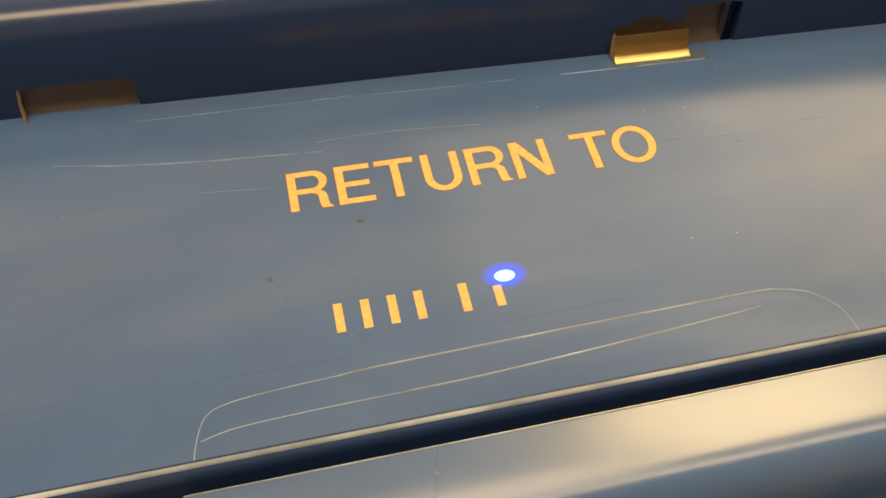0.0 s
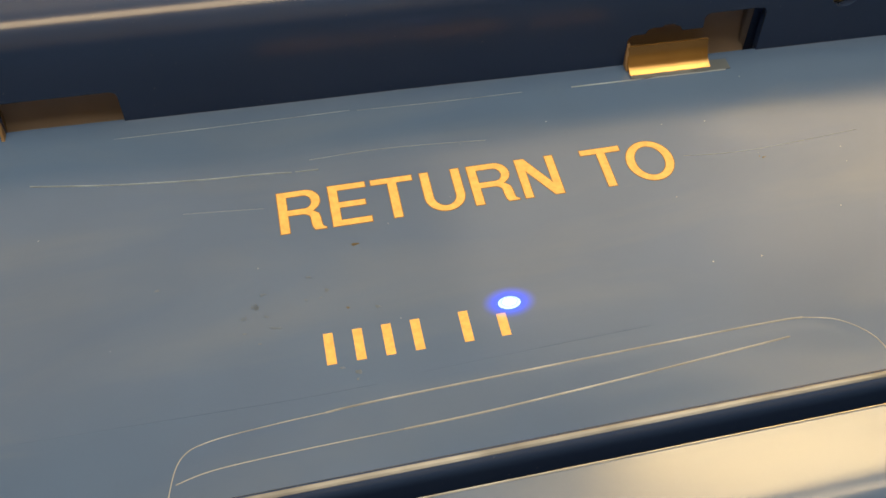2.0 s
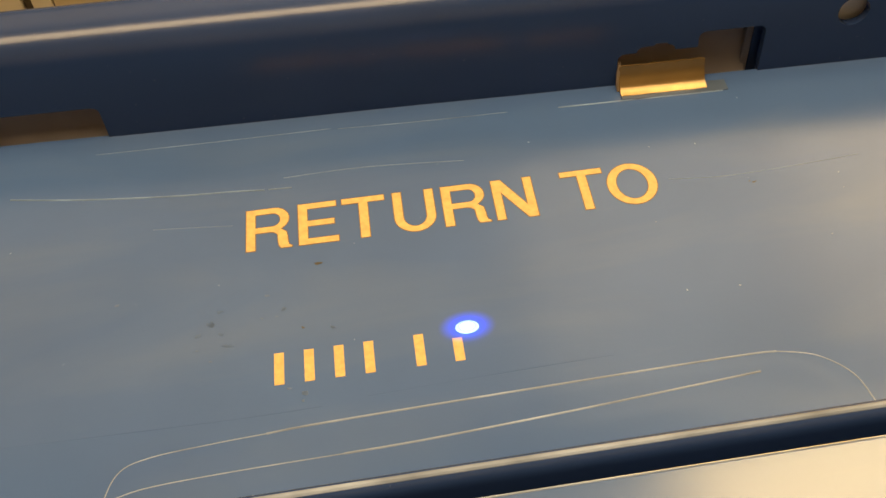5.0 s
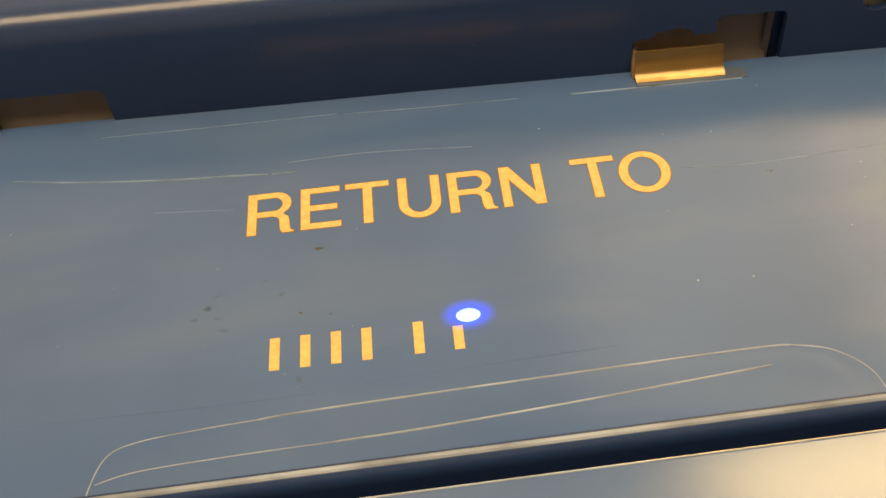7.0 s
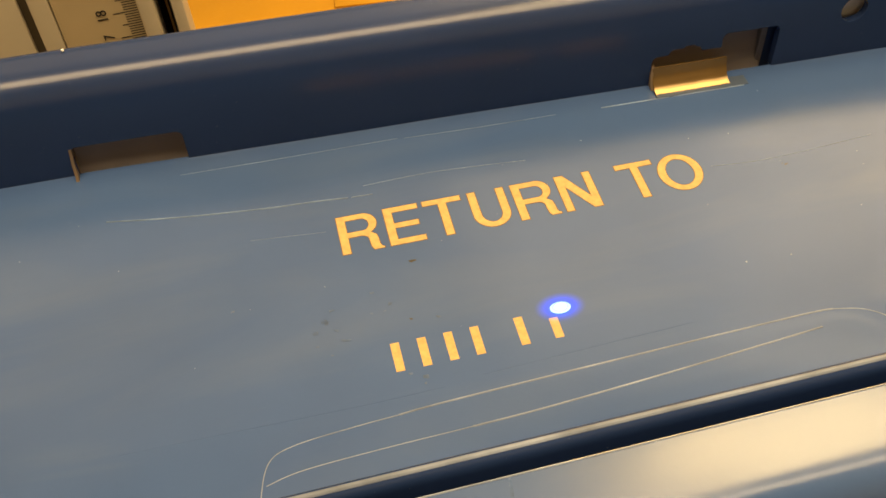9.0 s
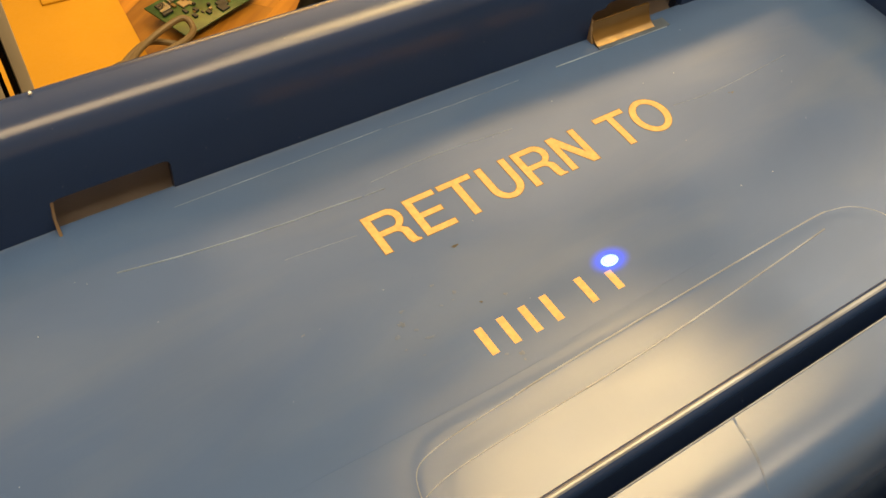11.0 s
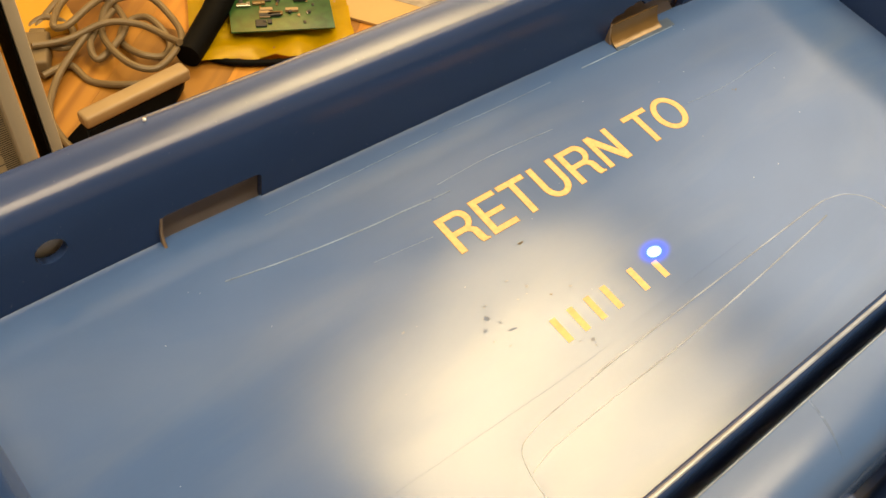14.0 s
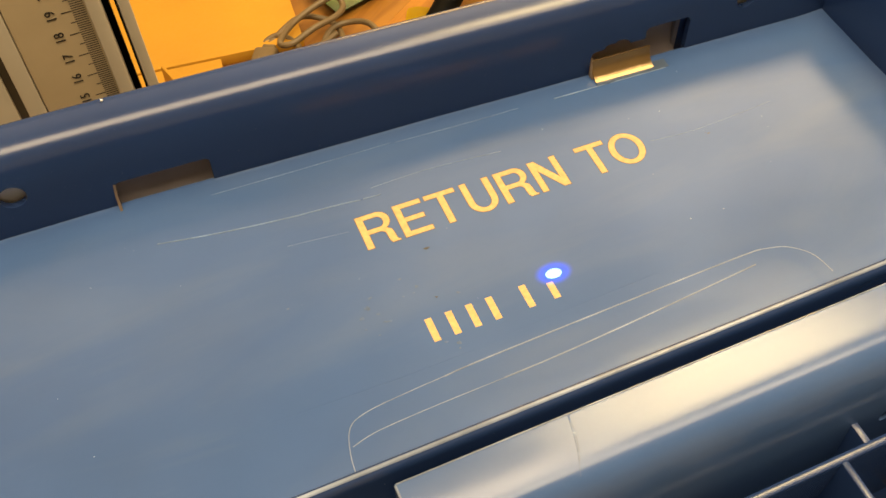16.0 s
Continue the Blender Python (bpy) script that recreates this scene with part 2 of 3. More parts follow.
def tube(pts, r, seg=10, steps=10, closed=False, r_end=None):
    """A round cable along a smooth line through pts."""
    path = smooth_path(pts, steps, closed)
    bm = bmesh.new()
    rings = []
    n = len(path)
    for i, p in enumerate(path):
        a = path[(i - 1) % n] if closed else path[max(0, i - 1)]
        b = path[(i + 1) % n] if closed else path[min(n - 1, i + 1)]
        t = (b - a).normalized()
        u = t.cross(Vector((0, 0, 1)))
        u = u.normalized() if u.length > 1e-4 else Vector((1, 0, 0))
        v = u.cross(t)
        q = r if r_end is None else r + (r_end - r) * (i / (n - 1)) ** 2
        rings.append([bm.verts.new(p + (u * math.cos(w) + v * math.sin(w)) * q) for w in [2 * math.pi * k / seg for k in range(seg)]])
    for i in range(n if closed else n - 1):
        A, B = rings[i], rings[(i + 1) % n]
        for k in range(seg):
            bm.faces.new((A[k], A[(k + 1) % seg], B[(k + 1) % seg], B[k]))
    if not closed:
        bm.faces.new(rings[0])
        bm.faces.new(rings[-1][::-1])
    return bm


def sweep_x(profile, x0, x1, slope=0.0, steps=1):
    """A closed outline in (y, z), drawn out along x; slope turns it in plan."""
    bm = bmesh.new()
    rows = []
    for i in range(steps + 1):
        x = x0 + (x1 - x0) * i / steps
        rows.append([bm.verts.new((x, y + slope * x, z)) for y, z in profile])
    n = len(profile)
    for a, b in zip(rows, rows[1:]):
        for k in range(n):
            bm.faces.new((a[k], a[(k + 1) % n], b[(k + 1) % n], b[k]))
    bm.faces.new(rows[0][::-1])
    bm.faces.new(rows[-1])
    return bm


def sheet_outline(line, t):
    """A thin wall's closed outline: the line, and the same line moved inwards by t."""
    P = [Vector((y, z)) for y, z in line]
    back = []
    for i, p in enumerate(P):
        d = (P[min(i + 1, len(P) - 1)] - P[max(i - 1, 0)]).normalized()
        back.append(p + Vector((d.y, -d.x)) * t)
    return [(p.x, p.y) for p in P] + [(p.x, p.y) for p in reversed(back)]


def cut(ob, cutters):
    """Takes solid bmeshes out of ob's mesh for good."""
    made = []
    for bm in cutters:
        c = new("cutter", finish(bm, "cutter", BLUE_SHADED, 0))
        c.matrix_world = Matrix()
        made.append(c)
        md = ob.modifiers.new("cut", "BOOLEAN")
        md.operation, md.object, md.solver = "DIFFERENCE", c, "EXACT"
    keep = ob.parent
    ob.parent = None
    bpy.context.view_layer.update()
    me = bpy.data.meshes.new_from_object(ob.evaluated_get(bpy.context.evaluated_depsgraph_get()))
    ob.modifiers.clear()
    ob.data = me
    ob.parent = keep
    for c in made:
        bpy.data.objects.remove(c)
    me.shade_smooth()
    me.set_sharp_from_angle(angle=radians(35))


# ---- the room ----
X0, X1, Y0, Y1, FLOOR_Z = -2.2, 2.4, -2.2, 1.85, -1.28
for nm, b, mt in (
    ("floor", (X0, X1, Y0, Y1, FLOOR_Z - 0.1, FLOOR_Z), FLOOR),
    ("ceiling", (X0, X1, Y0, Y1, CEIL_Z, CEIL_Z + 0.1), CEIL),
    ("wall_north", (X0, X1, Y1, Y1 + 0.1, FLOOR_Z, CEIL_Z), WALL),
    ("wall_south", (X0, X1, Y0 - 0.1, Y0, FLOOR_Z, CEIL_Z), WALL),
    ("wall_west", (X0 - 0.1, X0, Y0, Y1, FLOOR_Z, CEIL_Z), WALL),
    ("wall_east", (X1, X1 + 0.1, Y0, Y1, FLOOR_Z, CEIL_Z), WALL),
):
    tagged(part(nm, box(*b), mt), "plain %s of the workshop room" % nm.replace("_", " "), nm.split("_")[0], kind="structure")

# ---- the tote: its end wall lies uppermost ----
tote = thing("storage_tote", "scuffed blue plastic storage tote lying with its end wall uppermost", "tote", TILT)
RIM_SLOPE, FRONT_SLOPE = -0.028, 0.018
TX0, TX1 = -0.128, 0.203


def rim_bend(x):
    """The rim bows a little towards the front at its free end."""
    return 0.0003 + 0.0014 * max(0.0, (-0.060 - x) / 0.068) ** 1.3


def rim_y(x):
    return 0.0465 + RIM_SLOPE * x - rim_bend(x)


def front_y(x):
    return -0.0895 + FRONT_SLOPE * x


def sstep(a, b, v):
    t = max(0.0, min(1.0, (v - a) / (b - a)))
    return t * t * (3 - 2 * t)


def round_rect(x, y, cx, cy, hx, hy, r):
    qx, qy = abs(x - cx) - hx + r, abs(y - cy) - hy + r
    return math.hypot(max(qx, 0), max(qy, 0)) + min(max(qx, qy), 0) - r


def panel_z(x, y):
    d1 = round_rect(x, y, 0.0505, -0.1, 0.0775, 0.0505, 0.013)
    d2 = round_rect(x, y, 0.0490, -0.1, 0.0705, 0.0425, 0.010)
    z = 0.00005 * sstep(0.0006, -0.0014, d1) + 0.00003 * sstep(0.0010, -0.0020, d2) * sstep(0.105, 0.080, x)
    z += 0.00002 * sstep(-0.0450, -0.0474, y) * sstep(-0.075, -0.055, x)
    z += 0.00025 * sstep(0.0008, 0.0, rim_y(x) - y) ** 2
    z += 0.0008 * (sstep(0.016, 0.0, x - TX0) ** 2 + sstep(0.016, 0.0, TX1 - x) ** 2)
    z += 0.00026 * noise.noise(Vector((x * 14, y * 22, 0.3))) + 0.00014 * noise.noise(Vector((x * 24, y * 38, 4.3)))
    z += 0.33 * max(0.0, y + 0.004) ** 2
    z += 0.000004 * noise.noise(Vector((x * 90, y * 120, 1.3)))
    return z


bm = bmesh.new()
NX, NY = 330, 150
grid = []
for i in range(NX + 1):
    x = TX0 + (TX1 - TX0) * i / NX
    ya, yb = front_y(x), rim_y(x) + 0.0005
    grid.append([bm.verts.new((x, ya + (yb - ya) * j / NY, panel_z(x, ya + (yb - ya) * j / NY))) for j in range(NY + 1)])
for i in range(NX):
    for j in range(NY):
        bm.faces.new((grid[i][j], grid[i + 1][j], grid[i + 1][j + 1], grid[i][j + 1]))
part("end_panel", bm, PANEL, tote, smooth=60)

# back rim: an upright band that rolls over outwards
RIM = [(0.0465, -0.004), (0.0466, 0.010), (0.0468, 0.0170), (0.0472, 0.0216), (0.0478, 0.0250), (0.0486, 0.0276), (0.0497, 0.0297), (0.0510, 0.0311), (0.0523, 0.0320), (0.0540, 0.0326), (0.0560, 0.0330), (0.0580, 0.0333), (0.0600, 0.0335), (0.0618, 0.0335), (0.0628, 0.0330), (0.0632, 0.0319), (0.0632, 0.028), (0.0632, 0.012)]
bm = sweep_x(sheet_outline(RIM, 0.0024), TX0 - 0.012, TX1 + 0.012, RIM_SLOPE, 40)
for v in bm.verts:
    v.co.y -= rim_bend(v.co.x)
rim = part("rim_flange", bm, BLUE_SHADED, tote)


def slot_cutter(x0, x1, top):
    y = rim_y((x0 + x1) / 2)
    return box(x0, x1, y - 0.006, y + 0.012, -0.02, top, 0.0019, 4)


def hole_cutter(x, z, r):
    bm = bmesh.new()
    bmesh.ops.create_cone(bm, cap_ends=True, segments=32, radius1=r, radius2=r, depth=0.014, matrix=pose(x, rim_y(x) + 0.002, z, 90))
    return bm


cut(rim, [slot_cutter(-0.067, -0.036, 0.0115), slot_cutter(0.103, 0.138, 0.0112), slot_cutter(0.108, 0.1185, 0.0130), box(0.1125, 0.1165, rim_y(0.114) - 0.006, rim_y(0.114) + 0.012, -0.02, 0.0137, 0.0006, 1), slot_cutter(0.1245, 0.1425, 0.0160), hole_cutter(-0.0965, 0.0175, 0.0042), hole_cutter(0.1655, 0.0175, 0.0042)])

for x0, x1 in ((-0.074, -0.029), (0.096, 0.1395)):
    y = rim_y((x0 + x1) / 2)
    part("slot_pocket", sweep_x([(y + 0.0008, -0.0004), (y + 0.0022, 0.0006), (y + 0.0034, 0.0030), (y + 0.0042, 0.0070), (y + 0.0047, 0.0120), (y + 0.0050, 0.0190), (y + 0.0060, 0.0190), (y + 0.0058, 0.0120), (y + 0.0052, 0.0060), (y + 0.0040, 0.0010), (y + 0.0008, -0.0016)], x0, x1), POCKET, tote, "brownish inner wall of the rim slot")
    for xa in (x0, x1):
        part("pocket_side", box(xa - 0.001, xa + 0.001, y + 0.0026, y + 0.0066, -0.0045, 0.018, 0.0003, 1), POCKET, tote)
for x in (-0.0965, 0.1655):
    bm = bmesh.new()
    bmesh.ops.create_cone(bm, cap_ends=True, segments=24, radius1=0.010, radius2=0.010, depth=0.0012, matrix=pose(x, rim_y(x) + 0.0050, 0.0140, 90))
    part("hole_boss", bm, BOSS, tote, "pale plastic boss behind the rim hole")
# dark sheet added behind the slot's end to make its notch look shaded
part("notch_shade", box(0.1405, 0.150, rim_y(0.145) + 0.004, rim_y(0.145) + 0.006, -0.004, 0.022, 0.0004, 1), BLUE_SHADED, tote)
TAB = [(0.0412, 0.0005), (0.0422, 0.0008), (0.0431, 0.0012), (0.0440, 0.0019), (0.0448, 0.0030), (0.0455, 0.0045), (0.0460, 0.0068)]
bm = sweep_x(sheet_outline(TAB, 0.0007), 0.1035, 0.1270, RIM_SLOPE, 26)
for v in bm.verts:
    v.co.z += 0.00012 * noise.noise(Vector((v.co.x * 420, v.co.z * 300, 1.0))) + (0.0007 * noise.noise(Vector((v.co.x * 500, 3.0, 1.0))) if v.co.z > 0.006 else 0)
    v.co.y += 0.0002 * noise.noise(Vector((v.co.x * 160, 7.0, 1.0)))
    v.co.z += 0.0006
part("torn_tab", bm, TAN, tote, "torn amber plastic tab bent out of the rim slot")
bm = sweep_x([(0.0400, -0.0003), (0.0400, 0.00022), (0.0440, 0.0003), (0.0440, -0.0003)], 0.1035, 0.1325, RIM_SLOPE, 14)
for v in bm.verts:
    v.co.y += 0.0006 * noise.noise(Vector((v.co.x * 300, 2.0, 5.0)))
    v.co.z += 0.0007
part("torn_film", bm, FILM, tote, "thin clear shred of plastic under the torn tab")
# flared cheek of the other slot, with a pale bare edge
for x, dx, top in ((-0.067, -0.0010, 0.0110), (0.1035, -0.0006, 0.0080)):
    y = rim_y(x)
    cheek = [(y - 0.0026, 0.0008), (y - 0.0016, 0.0024), (y - 0.0006, 0.0056), (y + 0.0001, top), (y + 0.009, top), (y + 0.009, 0.0003)]
    bm = bmesh.new()
    va = [bm.verts.new((x + dx * (1.0 if k < 3 else 0.4), a, b)) for k, (a, b) in enumerate(cheek)]
    vb = [bm.verts.new((v.co.x + 0.0008, v.co.y, v.co.z)) for v in va]
    bm.faces.new(va)
    bm.faces.new(vb[::-1])
    for k in range(6):
        bm.faces.new((va[k], vb[k], vb[(k + 1) % 6], va[(k + 1) % 6]))
    part("slot_cheek", bm, CHEEK, tote, "thin brownish cheek at the end of the rim slot", 30)

# front flange, whose upper edge shows, and the ledge behind a narrow gap
FRONT = [(-0.0868, -0.031), (-0.0868, 0.0384), (-0.0870, 0.0393), (-0.0875, 0.0399), (-0.0882, 0.0401), (-0.0889, 0.0399), (-0.0896, 0.0392), (-0.0900, 0.0382), (-0.0902, 0.037), (-0.0902, -0.031)]
part("front_flange", sweep_x(FRONT, TX0, TX1, FRONT_SLOPE, 20), BLUE_SHADED, tote)
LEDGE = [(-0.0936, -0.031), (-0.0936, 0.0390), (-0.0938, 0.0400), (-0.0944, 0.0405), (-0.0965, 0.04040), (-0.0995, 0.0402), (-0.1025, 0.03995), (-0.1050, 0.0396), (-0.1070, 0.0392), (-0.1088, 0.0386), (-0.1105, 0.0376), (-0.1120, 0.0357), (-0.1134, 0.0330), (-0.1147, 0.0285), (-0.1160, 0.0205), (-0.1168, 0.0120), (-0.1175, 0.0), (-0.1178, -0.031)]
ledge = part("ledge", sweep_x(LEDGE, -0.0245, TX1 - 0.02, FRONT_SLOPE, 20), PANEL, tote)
bm = bmesh.new()
bmesh.ops.create_cone(bm, cap_ends=True, segments=24, radius1=0.0022, radius2=0.0022, depth=0.010, matrix=pose(0.109, -0.1148, 0.011, 90))
cut(ledge, [bm])
part("ledge_floor", sweep_x([(-0.0902, -0.032), (-0.0902, -0.030), (-0.20, -0.034), (-0.20, -0.036)], TX0, TX1, FRONT_SLOPE, 8), BLUE_SHADED, tote)
part("rib", sweep_x([(-0.1220, -0.034), (-0.1220, 0.0142), (-0.1223, 0.0149), (-0.1230, 0.0152), (-0.1238, 0.0152), (-0.1245, 0.0149), (-0.1248, 0.0142), (-0.1248, -0.034)], -0.02, TX1 - 0.02, FRONT_SLOPE, 4), BLUE_SHADED, tote)
for x in (0.0285, 0.0975, 0.1665):
    part("rib", box(x - 0.0011, x + 0.0011, -0.1215, -0.110, -0.032, 0.0148, 0.0005), BLUE_SHADED, tote)
for k in range(6):
    x = -0.015 + 0.0345 * k
    part("rib", box(x - 0.0011, x + 0.0011, -0.16, -0.1225, -0.033, 0.0148, 0.0005), BLUE_SHADED, tote)

# pale tubes along the edges of the ledge
part("pale_edge", tube([(x, -0.0941 + FRONT_SLOPE * x, 0.0404) for x in (-0.0243, 0.03, 0.09, TX1 - 0.021)], 0.00020, 8, 8), BEAD_GLINT, tote, "pale line along the edge of the ledge")
part("pale_edge", tube([(-0.0245, y - 0.0245 * FRONT_SLOPE, z - 0.0001) for y, z in LEDGE[3:14]], 0.00035, 8, 4), BEAD_GLINT, tote, "pale line along the edge of the ledge")

# highlight of the flange's rounded top, put in as a pale tube
part("pale_edge", tube([(x, -0.0883 + FRONT_SLOPE * x, 0.03965) for x in (TX0, -0.04, 0.03, 0.11, TX1)], 0.00065, 10, 8), BEAD_GLINT, tote, "highlight on the front flange top edge, built as a pale tube")


def streak_bm(x0, width, a, b, lean):
    """A dull run mark that follows the ledge from profile point a to b."""
    bm = bmesh.new()
    rows = []
    for k in range(a, b + 1):
        y, z = LEDGE[k]
        f = (k - a) / (b - a)
        x, w = x0 + lean * f + 0.0004 * math.sin(5 * f), width * (0.35 + 0.65 * math.sin(math.pi * min(1.0, f + 0.15)))
        rows.append([bm.verts.new((x + dx, y + FRONT_SLOPE * x - dz, z + dz)) for dx, dz in ((-w / 2, 0.00004), (w / 2, 0.00004), (w / 2, -0.0003), (-w / 2, -0.0003))])
    for p, q in zip(rows, rows[1:]):
        for k in range(4):
            bm.faces.new((p[k], p[(k + 1) % 4], q[(k + 1) % 4], q[k]))
    bm.faces.new(rows[0][::-1])
    bm.faces.new(rows[-1])
    return bm


for x0, width, a, b, lean in ((0.0200, 0.0007, 3, 9, -0.0035),):
    part("run_mark", streak_bm(x0, width, a, b, lean), SMEAR, tote, "dull grey run mark over the ledge", 60)

# side flanges at both ends
for sgn, xe in ((-1, TX0), (1, TX1)):
    prof = [(xe + sgn * dx, z) for dx, z in ((0, -0.004), (0.0002, 0.012), (0.001, 0.020), (0.003, 0.0265), (0.0065, 0.0315), (0.011, 0.0335), (0.015, 0.032), (0.017, 0.028), (0.017, 0.012))]
    out = sheet_outline(prof, -0.0024 if sgn < 0 else 0.0024)
    bm = bmesh.new()
    rows = []
    for y in (front_y(xe) - 0.002, -0.04, 0.0, rim_y(xe) + 0.004):
        rows.append([bm.verts.new((x, y, z)) for x, z in out])
    for a, b in zip(rows, rows[1:]):
        for k in range(len(out)):
            bm.faces.new((a[k], a[(k + 1) % len(out)], b[(k + 1) % len(out)], b[k]))
    bm.faces.new(rows[0])
    bm.faces.new(rows[-1][::-1])
    part("side_flange", bm, BLUE_SHADED, tote)

# the tote's body hangs below and stands on the bench
TOTE_S, TOTE_C = math.sin(radians(5.8)), math.cos(radians(5.8))


def stand_z(y):
    return (BENCH_Z - y * TOTE_S) / TOTE_C


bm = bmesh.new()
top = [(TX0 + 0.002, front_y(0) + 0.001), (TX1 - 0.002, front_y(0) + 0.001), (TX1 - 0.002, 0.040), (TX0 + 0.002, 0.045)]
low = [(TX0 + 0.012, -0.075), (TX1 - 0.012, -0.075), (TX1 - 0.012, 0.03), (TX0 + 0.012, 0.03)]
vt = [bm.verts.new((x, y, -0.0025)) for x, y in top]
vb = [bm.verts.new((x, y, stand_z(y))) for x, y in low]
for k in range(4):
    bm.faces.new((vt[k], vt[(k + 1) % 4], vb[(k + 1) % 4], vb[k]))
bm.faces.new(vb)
part("body", bm, BLUE_SHADED, tote)

# engraved capitals
EM = 0.018


def arc(cx, cy, rx, ry, a0, a1, n=14):
    return [(cx + rx * math.cos(radians(a0 + (a1 - a0) * k / n)), cy + ry * math.sin(radians(a0 + (a1 - a0) * k / n))) for k in range(n + 1)]


GLYPH = {
    "E": [[(0, 0), (0.543, 0), (0.543, 0.13), (0.122, 0.13), (0.122, 0.44), (0.495, 0.44), (0.495, 0.565), (0.122, 0.565), (0.122, 0.872), (0.53, 0.872), (0.53, 1), (0, 1)]],
    "T": [[(0.236, 0), (0.358, 0), (0.358, 0.872), (0.594, 0.872), (0.594, 1), (0, 1), (0, 0.872), (0.236, 0.872)]],
    "N": [[(0, 0), (0.116, 0), (0.116, 0.69), (0.436, 0), (0.57, 0), (0.57, 1), (0.454, 1), (0.454, 0.30), (0.136, 1), (0, 1)]],
    "U": [[(0, 1)] + arc(0.285, 0.36, 0.285, 0.375, 180, 360, 20) + [(0.57, 1), (0.45, 1)] + arc(0.285, 0.37, 0.165, 0.26, 360, 180, 20) + [(0.12, 1)]],
    "O": [arc(0.345, 0.5, 0.345, 0.515, 0, 350, 35), arc(0.345, 0.5, 0.222, 0.385, 0, 350, 35)],
    "R": [[(0, 0), (0.122, 0), (0.122, 0.415), (0.30, 0.415)] + arc(0.31, 0.295, 0.125, 0.12, 85, 10, 8) + [(0.438, 0.17), (0.448, 0.07), (0.475, 0), (0.625, 0), (0.625, 0.03), (0.588, 0.055), (0.574, 0.11), (0.566, 0.27), (0.55, 0.38), (0.475, 0.465)] + arc(0.385, 0.725, 0.205, 0.275, -55, 90, 16) + [(0, 1)],
          [(0.122, 0.54), (0.36, 0.54)] + arc(0.365, 0.707, 0.108, 0.167, -85, 85, 14) + [(0.36, 0.874), (0.122, 0.874)]],
}


def letter_bm(ch, x0, y0, cap, grow=0.0, z0=-0.0002, z1=0.00009):
    """A capital as a thin solid that follows the panel."""
    cu = bpy.data.curves.new("letter", "CURVE")
    cu.dimensions, cu.fill_mode, cu.extrude, cu.offset = "2D", "BOTH", 0.5, grow
    for loop in GLYPH[ch]:
        sp = cu.splines.new("POLY")
        sp.points.add(len(loop) - 1)
        for p, (x, y) in zip(sp.points, loop):
            p.co = (x * EM, y * cap, 0, 1)
        sp.use_cyclic_u = True
    ob = new("letter", cu)
    bpy.context.view_layer.update()
    me = bpy.data.meshes.new_from_object(ob.evaluated_get(bpy.context.evaluated_depsgraph_get()))
    bpy.data.objects.remove(ob)
    bm = bmesh.new()
    bm.from_mesh(me)
    bmesh.ops.remove_doubles(bm, verts=bm.verts, dist=1e-6)
    for v in bm.verts:
        x, y = x0 + v.co.x, y0 + v.co.y
        v.co = (x, y, panel_z(x, y) + (z1 if v.co.z > 0 else z0))
    return bm


CAP = 0.0135
for ch, a in (("R", 0.079), ("E", 0.801), ("T", 1.415), ("U", 2.13), ("R", 2.815), ("N", 3.53), ("T", 4.515), ("O", 5.14)):
    lt = part("letter", letter_bm(ch, a * EM, 0.0, CAP), GOLD, tote, "gold laser-engraved capital %s" % ch, 0)
    part("scorched_rim", letter_bm(ch, a * EM, 0.0, CAP, 0.00022, -0.0002, 0.00005), SCORCH, lt, "thin brown scorched outline", 0)

# second line, half engraved: plain bars in place of the characters
def bar_bm(x0, x1, y0, y1):
    bm = bmesh.new()
    rows = [[bm.verts.new((x, y0 + (y1 - y0) * j / 6, panel_z(x, y0 + (y1 - y0) * j / 6) + dz)) for x, dz in ((x0, -0.0002), (x0, 0.00008), (x1, 0.00008), (x1, -0.0002))] for j in range(7)]
    for a, b in zip(rows, rows[1:]):
        for k in range(4):
            bm.faces.new((a[k], a[(k + 1) % 4], b[(k + 1) % 4], b[k]))
    bm.faces.new(rows[0])
    bm.faces.new(rows[-1][::-1])
    return bm


for k, x in enumerate((0.0078, 0.0145, 0.0212, 0.0279, 0.0392, 0.0478)):
    h = 0.0085 if k < 5 else 0.0062
    part("engraved_bar", bar_bm(x, x + 0.0022, -0.0397, -0.0397 + h), GOLD, tote, "gold laser-engraved bar", 0)

# where the beam meets the plastic
bm = bmesh.new()
bmesh.ops.create_uvsphere(bm, u_segments=20, v_segments=10, radius=1, matrix=Matrix.Translation((0.0515, -0.0312, 0.0004)) @ Matrix.Diagonal((0.0027, 0.0018, 0.0005, 1)))
spot = part("laser_spot", bm, SPOT, tote, "blue-white glowing laser spot")
bm = bmesh.new()
bmesh.ops.create_circle(bm, cap_ends=True, segments=40, radius=1)
halo = part("glow", bm, HALO, spot, "blue glow round the laser spot", 0, m=Matrix.Translation((0.0515, -0.0312, 0.0008)) @ Matrix.Diagonal((0.0068, 0.0046, 1, 1)))
halo.visible_shadow = False


